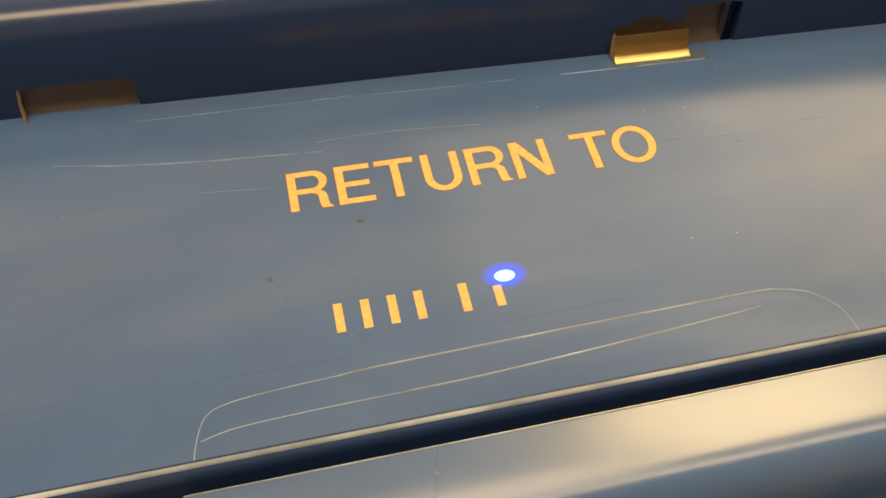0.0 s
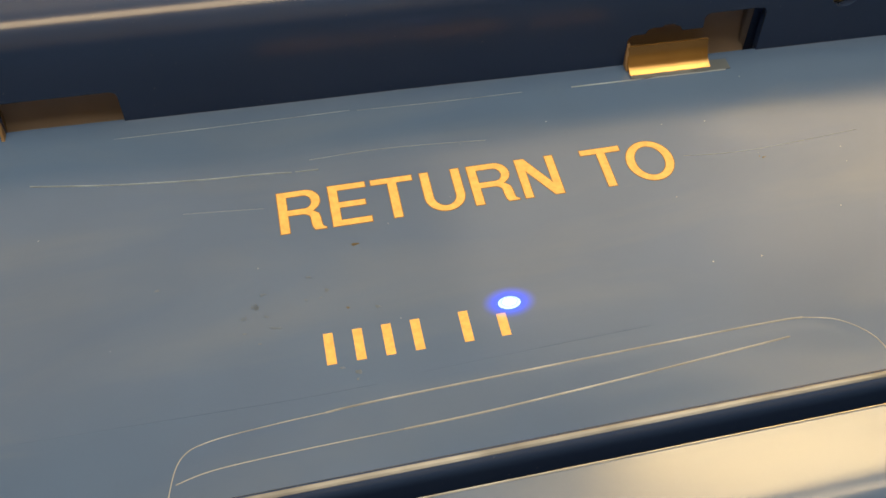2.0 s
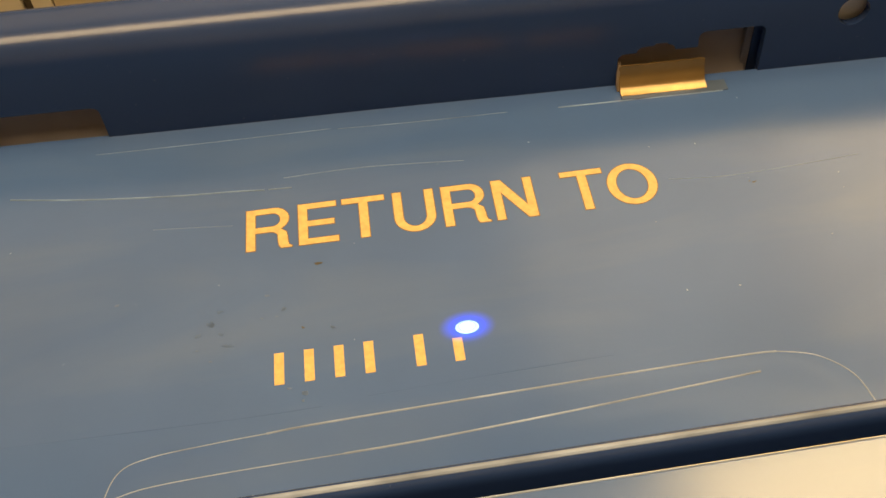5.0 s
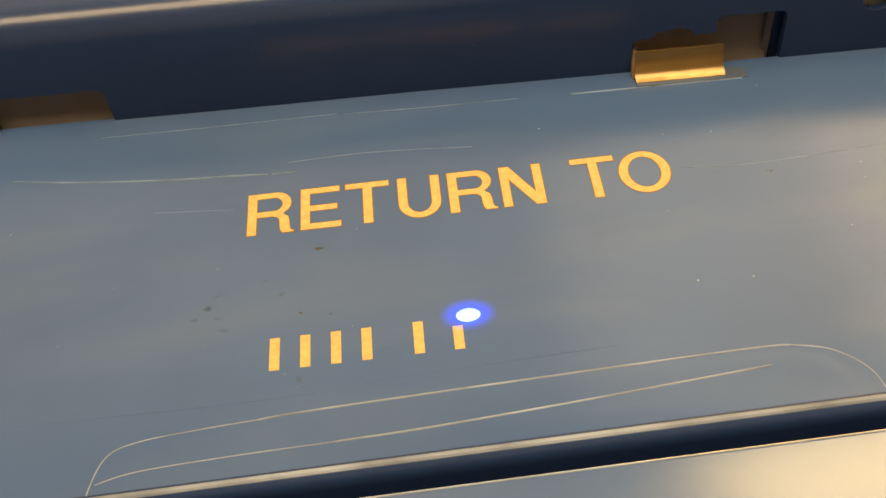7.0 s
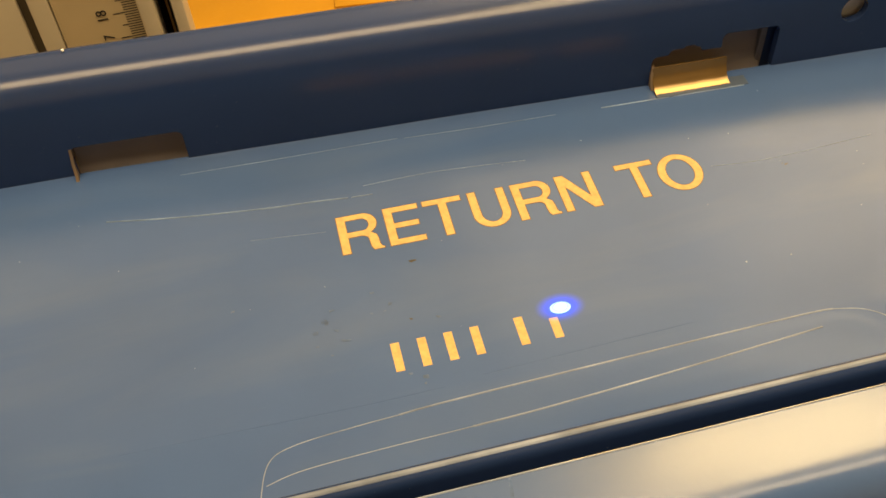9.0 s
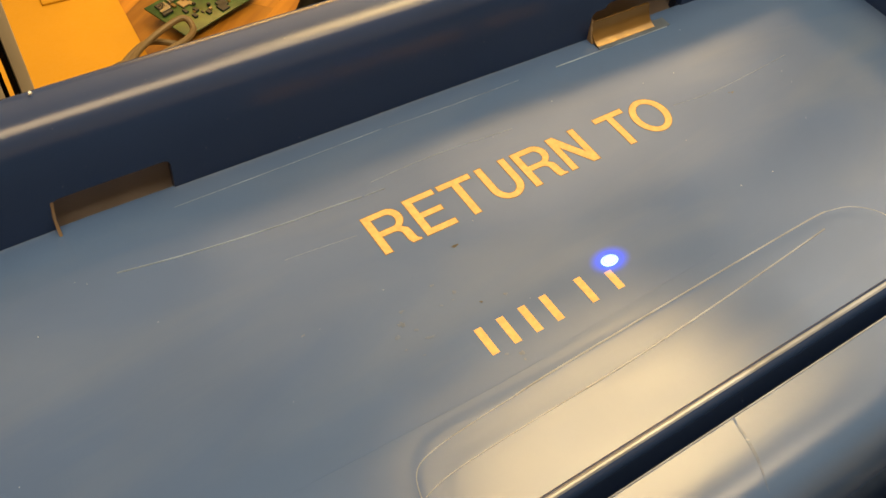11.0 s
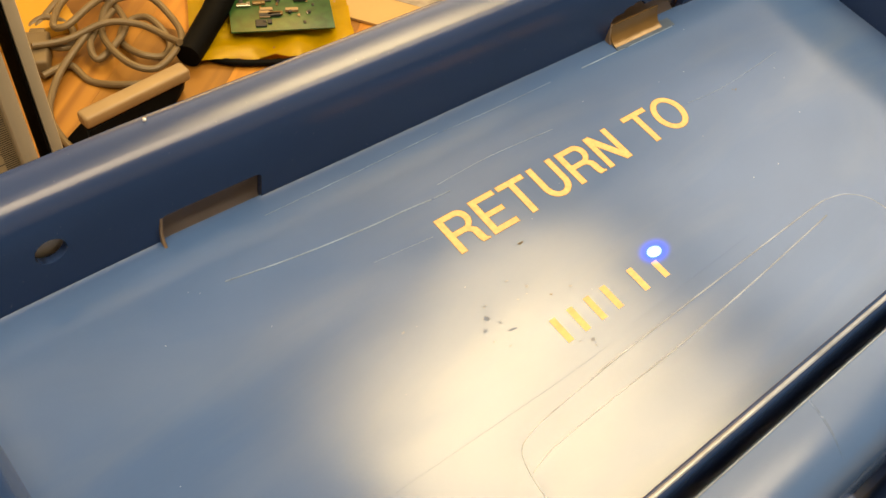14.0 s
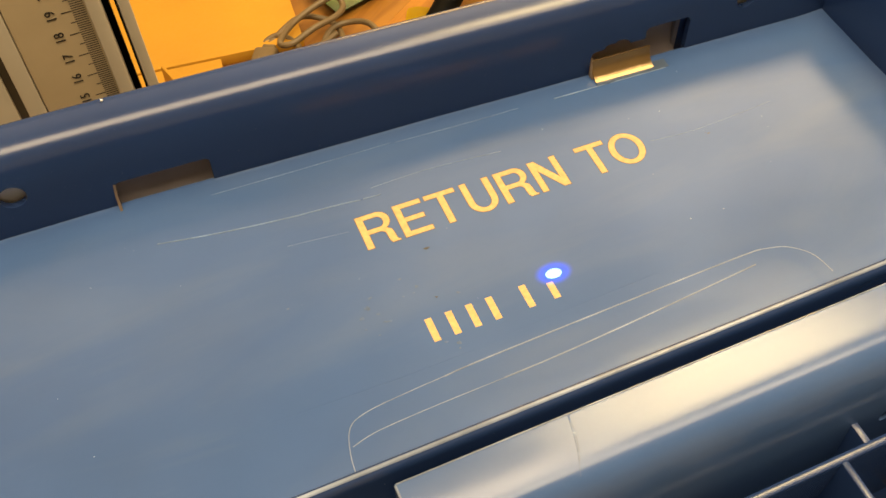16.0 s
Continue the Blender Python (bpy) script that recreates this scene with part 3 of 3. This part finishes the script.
def speck(x, y, r, asp, ang, seed, lift=0.00005):
    rnd = random.Random(seed)
    bm = bmesh.new()
    z = panel_z(x, y)
    ring = []
    for k in range(14):
        w = 2 * math.pi * k / 14
        q = r * rnd.uniform(0.5, 1.25)
        px, py = q * math.cos(w), q * asp * math.sin(w)
        ring.append((x + px * math.cos(ang) - py * math.sin(ang), y + px * math.sin(ang) + py * math.cos(ang)))
    lo = [bm.verts.new((a, b, z - 0.0001)) for a, b in ring]
    hi = [bm.verts.new((x + (a - x) * 0.8, y + (b - y) * 0.8, z + lift)) for a, b in ring]
    bm.faces.new(hi)
    for k in range(14):
        bm.faces.new((lo[k], lo[(k + 1) % 14], hi[(k + 1) % 14], hi[k]))
    return bm


SPECKS = ((0.0187, -0.0064, 0.0012, 0.45, -0.0), (0.0145, -0.0249, 0.0006, 0.6, -0.5), (0.1285, 0.002, 0.0007, 0.45, 0.3), (0.1275, 0.0025, 0.0004, 0.5, 0.9))
SMUTS = ((0.0051, -0.0208, 0.0006, 0.6, -0.2), (-0.0042, -0.0239, 0.0008, 0.6, -0.5), (-0.0096, -0.0277, 0.0006, 0.5, -0.0), (-0.029, -0.0115, 0.0007, 0.5, 0.3), (0.014, -0.0445, 0.0005, 0.7, 1.0), (0.0103, -0.0189, 0.0008, 0.8, -0.0), (0.0213, -0.0259, 0.0008, 0.6, -0.2), (-0.0065, -0.0208, 0.0013, 0.8, -0.2), (-0.0094, -0.0235, 0.0010, 0.7, -0.2), (-0.0026, -0.0274, 0.0018, 0.25, -0.2), (-0.0064, -0.0311, 0.0005, 0.5, -0.2),
         (0.0144, -0.0427, 0.0010, 0.8, -0.0), (-0.0046, -0.0174, 0.0010, 0.5, -0.0), (0.0063, -0.0143, 0.0010, 0.4, -0.2), (0.0111, -0.0410, 0.0007, 0.6, -0.2), (0.0086, -0.0208, 0.0005, 0.5, -0.0))
for k, (x, y, r, asp, ang) in enumerate(SPECKS):
    part("dirt_speck", speck(x, y, r, asp, ang, k), DIRT, tote, "small dark dirt speck", 0)
for k, (x, y, r, asp, ang) in enumerate(SMUTS):
    part("smut", speck(x, y, r, asp, ang, 50 + k, 0.00003), SMUT, tote, "faint grey smut on the plastic", 0)

rnd = random.Random(21)
for k in range(26):
    x, y = rnd.uniform(-0.10, 0.16), rnd.uniform(-0.045, 0.034)
    part("lint_fleck", speck(x, y, rnd.uniform(0.00012, 0.00030), rnd.uniform(0.4, 1.0), rnd.uniform(0, 3), 90 + k, 0.00006), BLUE_WORN, tote, "tiny pale fleck of lint", 0)

# moulded beads round the label field, thicker ones pale in place of glints
for pts, r in (
    (((-0.0285, -0.080), (-0.0282, -0.072), (-0.0275, -0.064), (-0.0248, -0.0565), (-0.0185, -0.0537), (-0.005, -0.0523), (0.006, -0.0516)), 0.00016),
    (((0.006, -0.0516), (0.018, -0.0508), (0.060, -0.0494), (0.107, -0.0479), (0.117, -0.0480)), 0.00028),
    (((0.117, -0.0480), (0.125, -0.0503), (0.131, -0.0560), (0.133, -0.064)), 0.00016),
    (((-0.0262, -0.0625), (-0.018, -0.0606), (0.0, -0.0595), (0.022, -0.0588)), 0.00016),
    (((0.022, -0.0588), (0.040, -0.0581), (0.069, -0.0562), (0.095, -0.0540), (0.112, -0.0525)), 0.00028),
    (((-0.058, -0.0466), (-0.030, -0.0468), (0.0, -0.0470), (0.018, -0.0466)), 0.00007),
    (((0.028, -0.0455), (0.058, -0.0443), (0.082, -0.0434)), 0.00006),
):
    part("moulded_bead", tube([(x, y, panel_z(x, y) - 0.4 * r) for x, y in pts], r, 10, 12), BEAD_GLINT if r > 0.0001 else PANEL, tote, "moulded bead, painted glint on the thicker runs")

for pts, r in (
    (((-0.060, 0.028), (-0.040, 0.0247), (-0.017, 0.0222), (-0.002, 0.0212), (0.006, 0.0203)), 0.00022),
    (((0.007, 0.0203), (0.013, 0.0200)), 0.00018),
    (((-0.039, 0.041), (-0.010, 0.0405), (0.024, 0.040)), 0.00008),
    (((0.026, 0.0396), (0.048, 0.0386), (0.072, 0.0382)), 0.00008),
    (((0.011, 0.0238), (0.032, 0.0241), (0.058, 0.0222)), 0.00010),
    (((-0.022, 0.0114), (-0.012, 0.0104), (-0.002, 0.0093)), 0.00006),
    (((0.108, 0.0066), (0.122, 0.0052), (0.138, 0.0056), (0.157, 0.0069)), 0.00009),
    (((0.086, 0.0376), (0.104, 0.0371), (0.118, 0.0366), (0.131, 0.0362)), 0.0002),
):
    part("scratch", tube([(x, y, panel_z(x, y)) for x, y in pts], r, 6, 6), BLUE_WORN, tote, "pale raised scratch in the plastic")
bm = bmesh.new()
bmesh.ops.create_uvsphere(bm, u_segments=8, v_segments=6, radius=0.0005, matrix=Matrix.Translation((-0.062, 0.0620, 0.0341)))
part("moulding_nib", bm, BOSS, tote, "tiny pale moulding nib")

# ---- workbench ----
bench = thing("workbench", "butcher-block workbench top of oiled hardwood staves", "workbench", pose(0.15, 0.5, BENCH_Z, 0, 0, -52))
rnd = random.Random(4)
x, BX1, BY0, BY1 = -0.85, 0.85, -0.65, 0.65
while x < BX1:
    w = rnd.uniform(0.040, 0.056)
    y = BY0 - rnd.uniform(0, 0.3)
    while y < BY1:
        ln = rnd.uniform(0.25, 0.6)
        a, b = max(y, BY0), min(y + ln, BY1)
        if b - a > 0.02:
            part("stave", box(x + 0.00005, x + w - 0.00005, a + 0.00005, b - 0.00005, -0.04, 0, 0.00015, 1), WOOD, bench)
        y += ln
    x += w
for lx in (-0.78, 0.78):
    for ly in (-0.58, 0.58):
        part("leg", box(lx - 0.03, lx + 0.03, ly - 0.03, ly + 0.03, FLOOR_Z - BENCH_Z, -0.04, 0.003), BENCH_STEEL, bench)

# ---- column of the marking machine with its scale ----
COL = pose(-0.0742, 0.2181, -0.0722, 0, -2.1, 0) @ Matrix.Diagonal((1.06, 1, 1, 1))
column = thing("machine_column", "upright aluminium machine column with an engraved steel ruler", "machine column", pose(-0.06, 0.197, BENCH_Z))
INV = pose(-0.06, 0.197, BENCH_Z).inverted() @ COL
ZL, ZH = -0.3078, 0.18
part("profile", box(-0.058, 0.0145, 0.003, 0.045, ZL, ZH, 0.001), ALU, column, m=INV)
part("outer_rail", box(-0.0268, -0.0190, -0.001, 0.003, ZL, ZH, 0.0006), ALU, column, m=INV)
# dark strip that paints in the shade down the groove
part("groove_shade", box(-0.0308, -0.0268, 0.0024, 0.0030, ZL, ZH), GROOVE_SHADE, column, m=INV)
part("side_plate", box(-0.058, -0.0308, -0.001, 0.003, ZL, ZH, 0.0006), ALU, column, m=INV)
part("inner_rail", box(0.0146, 0.0213, -0.004, 0.02, ZL, ZH, 0.0015), ALU, column, m=INV)
# two black strips give the gap by the edge rail its shade
part("slot_shade", box(0.0213, 0.0242, 0.012, 0.03, ZL, ZH), BLACK, column, m=INV)
part("edge_shade", box(0.0266, 0.0274, -0.0015, 0.0195, ZL, ZH), BLACK, column, m=INV)
part("edge_rail", box(0.0275, 0.0327, -0.002, 0.02, ZL, ZH, 0.0012), ALU, column, m=INV)
ruler = part("ruler", box(-0.0185, 0.0144, 0.0, 0.0029, ZL + 0.1, ZH - 0.01, 0.0002), RULER, column, "engraved steel ruler", m=INV)
CM = 0.01195
for k in range(-100, 120):
    z = k * CM / 10
    ln = 0.0102 if k % 10 == 0 else (0.0078 if k % 5 == 0 else 0.0056)
    part("tick", box(0.0140 - ln, 0.0140, -0.00015, 0.0005, z - 0.00018, z + 0.00018), INK, ruler, smooth=0)


def numeral_bm(txt, size):
    cu = bpy.data.curves.new("numeral", "FONT")
    cu.body, cu.extrude, cu.size, cu.align_x, cu.align_y = txt, 0.0001, size, "CENTER", "CENTER"
    ob = new("numeral", cu)
    bpy.context.view_layer.update()
    me = bpy.data.meshes.new_from_object(ob.evaluated_get(bpy.context.evaluated_depsgraph_get()))
    bpy.data.objects.remove(ob)
    bm = bmesh.new()
    bm.from_mesh(me)
    return bm


for k in range(6, 25):
    part("numeral", numeral_bm(str(k), 0.0061), INK, ruler, smooth=0, m=pose(-0.0005, -0.0002, (k - 15) * CM, 90, -90, 0))

# ---- controller box ----
ctrl = thing("controller_box", "cream powder-coated metal controller box with corner screws", "controller box", pose(0.1, 0.23, BENCH_Z))
C = Matrix.Translation((-0.1, -0.23, -BENCH_Z))
TOPZ = -0.295
part("housing", box(0.004, 0.194, 0.10, 0.369, BENCH_Z + 0.004, TOPZ, 0.0015), CREAM, ctrl, m=C)
# shadow across the housing, put in as a thin grey sheet
bm = box(-0.004, 0.043, 0.10, 0.364, TOPZ, TOPZ + 0.0015)
bmesh.ops.bevel(bm, geom=[e for e in bm.edges if abs(e.verts[0].co.z - e.verts[1].co.z) > 0.001 and e.verts[0].co.y > 0.3], offset=0.009, segments=5, affect="EDGES")
part("shadow_sheet", bm, SHADOW_GREY, ctrl, "shadow on the housing, laid on as a grey rounded sheet", m=C)
for x, y, z in ((0.031, 0.354, TOPZ + 0.0015), (0.181, 0.357, TOPZ), (0.031, 0.12, TOPZ + 0.0015), (0.181, 0.12, TOPZ)):
    sc = part("screw", cyl(x, y, z, z + 0.0016, 0.0045, 24, 0.0005), CHROME, ctrl, m=C)
    part("screw_socket", cyl(x, y, z + 0.0012, z + 0.0018, 0.002, 6), BLACK, sc)
for x in (0.02, 0.18):
    for y in (0.12, 0.35):
        part("foot", cyl(x, y, BENCH_Z, BENCH_Z + 0.004, 0.008, 20), BLACK, ctrl, m=C)

# ---- flat adapter lying by the coil ----
adp = thing("power_adapter", "slim light-grey power adapter, black sloping body includes its shadow", "power adapter", pose(0.108, 0.49, BENCH_Z))
bm = box(-0.050, 0.050, -0.0075, 0.0075, 0.024, 0.036, 0.003, 3)
part("cover", bm, GREY_PLASTIC, adp, m=pose(0, 0.0, 0, 0, 0, 5.5))
# black side, spread out over the bench to include the shadow below it
bm = bmesh.new()
lo = [bm.verts.new((x - 0.108, y - 0.49, 0.0)) for x, y in ((0.036, 0.498), (0.160, 0.506), (0.138, 0.489), (0.052, 0.457))]
hi = [bm.verts.new((x - 0.108, y - 0.49, 0.026)) for x, y in ((0.060, 0.490), (0.157, 0.500), (0.155, 0.489), (0.059, 0.478))]
for k in range(4):
    bm.faces.new((lo[k], lo[(k + 1) % 4], hi[(k + 1) % 4], hi[k]))
bm.faces.new(lo)
bm.faces.new(hi)
bmesh.ops.bevel(bm, geom=bm.edges, offset=0.002, segments=2, affect="EDGES")
part("body", bm, BLACK, adp)

# ---- grey cable coil ----
coil = thing("cable_coil", "loosely coiled grey cable heaped on the bench", "cable", pose(0.14, 0.58, BENCH_Z))
LOOPS = (
    (((0.030, 0.051), (0.048, 0.036), (0.053, 0.006), (0.046, -0.026), (0.029, -0.045), (0.007, -0.051), (-0.009, -0.04), (-0.015, -0.013), (-0.008, 0.021), (0.010, 0.046)), True, 0.016),
    (((-0.075, 0.000), (-0.049, 0.003), (-0.042, -0.024), (-0.016, -0.052), (0.010, -0.056), (0.030, -0.050)), False, 0.004),
    (((-0.047, 0.027), (-0.027, 0.058), (0.002, 0.075), (0.027, 0.080), (0.031, 0.067), (0.018, 0.050), (-0.009, 0.036), (-0.035, 0.028)), True, 0.028),
    (((-0.071, 0.022), (-0.041, 0.018), (-0.005, 0.015), (0.020, -0.001), (0.033, -0.026), (0.035, -0.044)), False, 0.022),
    (((-0.063, 0.045), (-0.055, 0.064), (-0.039, 0.064), (-0.026, 0.045), (-0.040, 0.020), (-0.058, 0.028)), True, 0.010),
    (((-0.052, 0.060), (-0.017, 0.082), (0.004, 0.079), (0.020, 0.060), (0.013, 0.016), (-0.010, -0.004), (-0.028, -0.008), (-0.022, 0.013), (0.014, 0.043)), False, 0.012),
    (((0.022, 0.030), (0.038, 0.020), (0.040, -0.012), (0.024, -0.030), (0.006, -0.020), (0.004, 0.012)), True, 0.006),
)
for k, (pts, ring, h) in enumerate(LOOPS):
    part("loop", tube([(px, py, h + 0.003 * math.sin(2.1 * j + k)) for j, (px, py) in enumerate(pts)], 0.0032, 10, 9, ring), GREY_CABLE, coil)
part("tail", tube([(-0.018, 0.020, 0.020), (-0.058, -0.004, 0.010), (-0.079, -0.026, 0.006), (-0.092, -0.049, 0.005), (-0.096, -0.080, 0.008), (-0.093, -0.116, 0.006), (-0.088, -0.141, 0.004)], 0.0032), GREY_CABLE, coil)
plug = thing("connector_block", "grey moulded connector at the end of a cable", "connector", pose(0.072, 0.606, BENCH_Z, 0, 0, 62))
part("shell", box(-0.022, 0.022, -0.012, 0.012, 0.0, 0.018, 0.003, 3), GREY_CABLE, plug)
part("collar", box(0.022, 0.032, -0.007, 0.007, 0.004, 0.014, 0.002), GREY_CABLE, plug)

# ---- black sleeve and cables ----
sleeve = part("cable_sleeve", tube([(0.178, 0.530, BENCH_Z + 0.012), (0.205, 0.550, BENCH_Z + 0.014), (0.245, 0.580, BENCH_Z + 0.022), (0.31, 0.64, BENCH_Z + 0.04), (0.36, 0.70, BENCH_Z + 0.03)], 0.0115, 16, 10, False, 0.015), BLACK)
tagged(sleeve, "thick black braided cable sleeve", "cable sleeve")
c1 = part("black_cable", tube([(0.189, 0.541, BENCH_Z + 0.004), (0.209, 0.512, BENCH_Z + 0.004), (0.242, 0.490, BENCH_Z + 0.004), (0.279, 0.472, BENCH_Z + 0.004), (0.301, 0.452, BENCH_Z + 0.004), (0.308, 0.424, BENCH_Z + 0.004), (0.294, 0.396, BENCH_Z + 0.014), (0.277, 0.378, BENCH_Z + 0.004), (0.263, 0.361, BENCH_Z + 0.004), (0.245, 0.358, BENCH_Z + 0.004), (0.225, 0.363, BENCH_Z + 0.004)], 0.0032), BLACK)
tagged(c1, "thin black cable curving over the bench", "cable", "black cables")
c2 = part("black_cable", tube([(0.132, 0.440, BENCH_Z + 0.006), (0.140, 0.458, BENCH_Z + 0.012), (0.165, 0.470, BENCH_Z + 0.016), (0.19, 0.462, BENCH_Z + 0.012), (0.207, 0.428, BENCH_Z + 0.005), (0.212, 0.39, BENCH_Z + 0.004)], 0.0032), BLACK)
tagged(c2, "thin black cable bent into an arch beside the controller box", "cable", "black cables")
c3 = part("black_cable", tube([(0.205, 0.392, BENCH_Z + 0.007), (0.241, 0.412, BENCH_Z + 0.007), (0.256, 0.409, BENCH_Z + 0.007), (0.273, 0.397, BENCH_Z + 0.008), (0.299, 0.387, BENCH_Z + 0.010), (0.319, 0.370, BENCH_Z + 0.012), (0.327, 0.345, BENCH_Z + 0.013), (0.326, 0.315, BENCH_Z + 0.013), (0.315, 0.28, BENCH_Z + 0.013)], 0.0026, 14, 10, False, 0.0140), BLACK)
tagged(c3, "thick black power cable widening into a moulded plug", "cable", "black cables")
clampb = part("plastic_block", box(-0.012, 0.012, -0.010, 0.010, 0, 0.022, 0.002), OLIVE, None, m=pose(0.330, 0.388, BENCH_Z, 0, 0, -36))
tagged(clampb, "small dark olive plastic block beside the cable", "plastic block")
usb = thing("cable_plug", "small metal cable plug beside the controller box", "plug", pose(0.130, 0.436, BENCH_Z, 0, 0, 65))
part("shell", box(-0.010, 0.010, -0.006, 0.006, 0.002, 0.010, 0.0015), CHROME, usb)
part("grip", box(0.010, 0.026, -0.007, 0.007, 0.001, 0.011, 0.002), BLACK, usb)

# ---- circuit boards in their bag ----
bag = thing("antistatic_bag", "yellow antistatic film bag under a green circuit board", "bag", pose(0.272, 0.542, BENCH_Z, 0, 0, -28))
bm = bmesh.new()
g = [[bm.verts.new((-0.075 + 0.15 * i / 14, -0.055 + 0.125 * j / 12, 0.006 + 0.009 * noise.noise(Vector((i * 0.5, j * 0.6, 2))) + 0.002 * abs(i - 7) / 7)) for j in range(13)] for i in range(15)]
for i in range(14):
    for j in range(12):
        bm.faces.new((g[i][j], g[i + 1][j], g[i + 1][j + 1], g[i][j + 1]))
bmesh.ops.solidify(bm, geom=bm.faces[:], thickness=0.0012)
part("film", bm, BAG, bag, smooth=80)
part("flap", box(-0.075, -0.045, 0.0, 0.075, 0.008, 0.0095, 0.0004), BAG, bag, m=pose(0, 0, 0, 0, -8, 0))


def circuit_board(m, w, h, seed, label):
    b = thing("circuit_board", label, "circuit board", m, "circuit boards")
    part("board", box(-w / 2, w / 2, -h / 2, h / 2, 0, 0.0016, 0.0003), PCB, b)
    r = random.Random(seed)
    for k in range(44):
        cx, cy = r.uniform(-w / 2 + 0.01, w / 2 - 0.01), r.uniform(-h / 2 + 0.008, h / 2 - 0.008)
        sx, sy, hz = r.choice(((0.005, 0.005, 0.002), (0.002, 0.003, 0.002), (0.006, 0.002, 0.003), (0.0015, 0.0015, 0.003), (0.0012, 0.002, 0.001)))
        part("component", box(cx - sx, cx + sx, cy - sy, cy + sy, 0.0016, 0.0016 + hz, 0.0004, 1), r.choice((CHIP, CHIP, GREY_PLASTIC, CHROME, TAN)), b)
    return b


circuit_board(pose(0.285, 0.545, BENCH_Z + 0.014, 0, 0, -28), 0.095, 0.075, 3, "green circuit board with black chips on yellow film")
circuit_board(pose(0.205, 0.705, BENCH_Z + 0.012, 8, 0, 20), 0.10, 0.06, 5, "dark green circuit board leaning at the back of the bench")

# ---- leaflet ----
leaf = thing("leaflet", "cream printed leaflet lying flat on the bench", "leaflet", pose(0.398, 0.497, BENCH_Z, 0, 0, -57))
part("page", box(-0.065, 0.065, -0.043, 0.043, 0.0005, 0.0035, 0.0004), PAPER, leaf)
part("picture", box(-0.025, 0.035, 0.000, 0.020, 0.0036, 0.0039), PRINT, leaf, smooth=0)
part("print_mark", box(-0.058, -0.050, -0.035, -0.030, 0.0036, 0.0039), INK, leaf, smooth=0)
part("print_mark", box(0.038, 0.044, 0.008, 0.013, 0.0036, 0.0039), INK, leaf, smooth=0)

# ---- rolls, cup, boxes ----


def ring_bm(r0, r1, h, seg=48, bevel=0.0008):
    bm = bmesh.new()
    prof = [(r0, 0), (r1 - bevel, 0), (r1, bevel), (r1, h - bevel), (r1 - bevel, h), (r0, h)]
    rows = [[bm.verts.new((r * math.cos(w), r * math.sin(w), z)) for r, z in prof] for w in [2 * math.pi * k / seg for k in range(seg)]]
    for i in range(seg):
        a, b = rows[i], rows[(i + 1) % seg]
        for k in range(len(prof)):
            bm.faces.new((a[k], b[k], b[(k + 1) % len(prof)], a[(k + 1) % len(prof)]))
    return bm


red = thing("jar_lid", "red plastic lid with a dark rim beside the controller box", "lid", pose(0.247, 0.311, BENCH_Z))
part("top", cyl(0, 0, 0.002, 0.012, 0.037, 48, 0.002), RED, red)
part("rim", ring_bm(0.0365, 0.041, 0.011), BLACK, red)

cup = thing("paper_cup", "dull cream paper cup standing on the bench", "cup", pose(0.478, 0.440, BENCH_Z))
part("wall", cyl(0, 0, 0.0, 0.085, 0.030, 40, 0.002, 0.038), PAPER, cup)
dark = thing("equipment_case", "black equipment case with a dark strip for its shadow", "case", pose(0.505, 0.352, BENCH_Z, 0, 0, -46.5))
part("case", box(-0.036, 0.14, 0.0, 0.10, 0.0, 0.12, 0.004), BLACK, dark)
# dark strip laid where the shadow of case and cup falls
part("shadow_strip", box(-0.115, 0.14, -0.010, -0.001, 0.0, 0.008, 0.001), BENCH_STEEL, dark)
carton = thing("cardboard_sheet", "flat brown cardboard sheet at the back of the bench", "cardboard", pose(-0.12, 0.82, BENCH_Z, 0, 0, -6))
part("sheet", box(-0.30, 0.26, -0.165, 0.2, 0.0, 0.012, 0.001), CARD, carton)
part("front_flap", box(-0.30, 0.175, -0.29, -0.167, 0.0, 0.011, 0.001), CARD, carton)
part("raised_corner", box(0.0, 0.045, -0.0015, 0.0015, 0.0, 0.03, 0.0006), CARD, carton, m=pose(0.12, -0.2, 0.010, 0, 0, -70))
part("fold", box(0.19, 0.25, -0.02, 0.16, 0.0122, 0.0145, 0.0006), CARD, carton)

# unseen ceiling frames, added round every lamp and fill
for nm, m, sx, sy, watts, colour in LAMPS:
    f = thing("added_light_frame", "unseen ceiling frame added round an area lamp", "ceiling light", Matrix.Translation((0, 0, 0.03)) @ m, "ceiling lights")
    for a in (-1, 1):
        part("frame", box(-sx / 2 - 0.03, sx / 2 + 0.03, a * (sy / 2 + 0.015) - 0.015, a * (sy / 2 + 0.015) + 0.015, -0.035, 0.0, 0.002), CEIL, f)
        part("frame", box(a * (sx / 2 + 0.015) - 0.015, a * (sx / 2 + 0.015) + 0.015, -sy / 2, sy / 2, -0.035, 0.0, 0.002), CEIL, f)
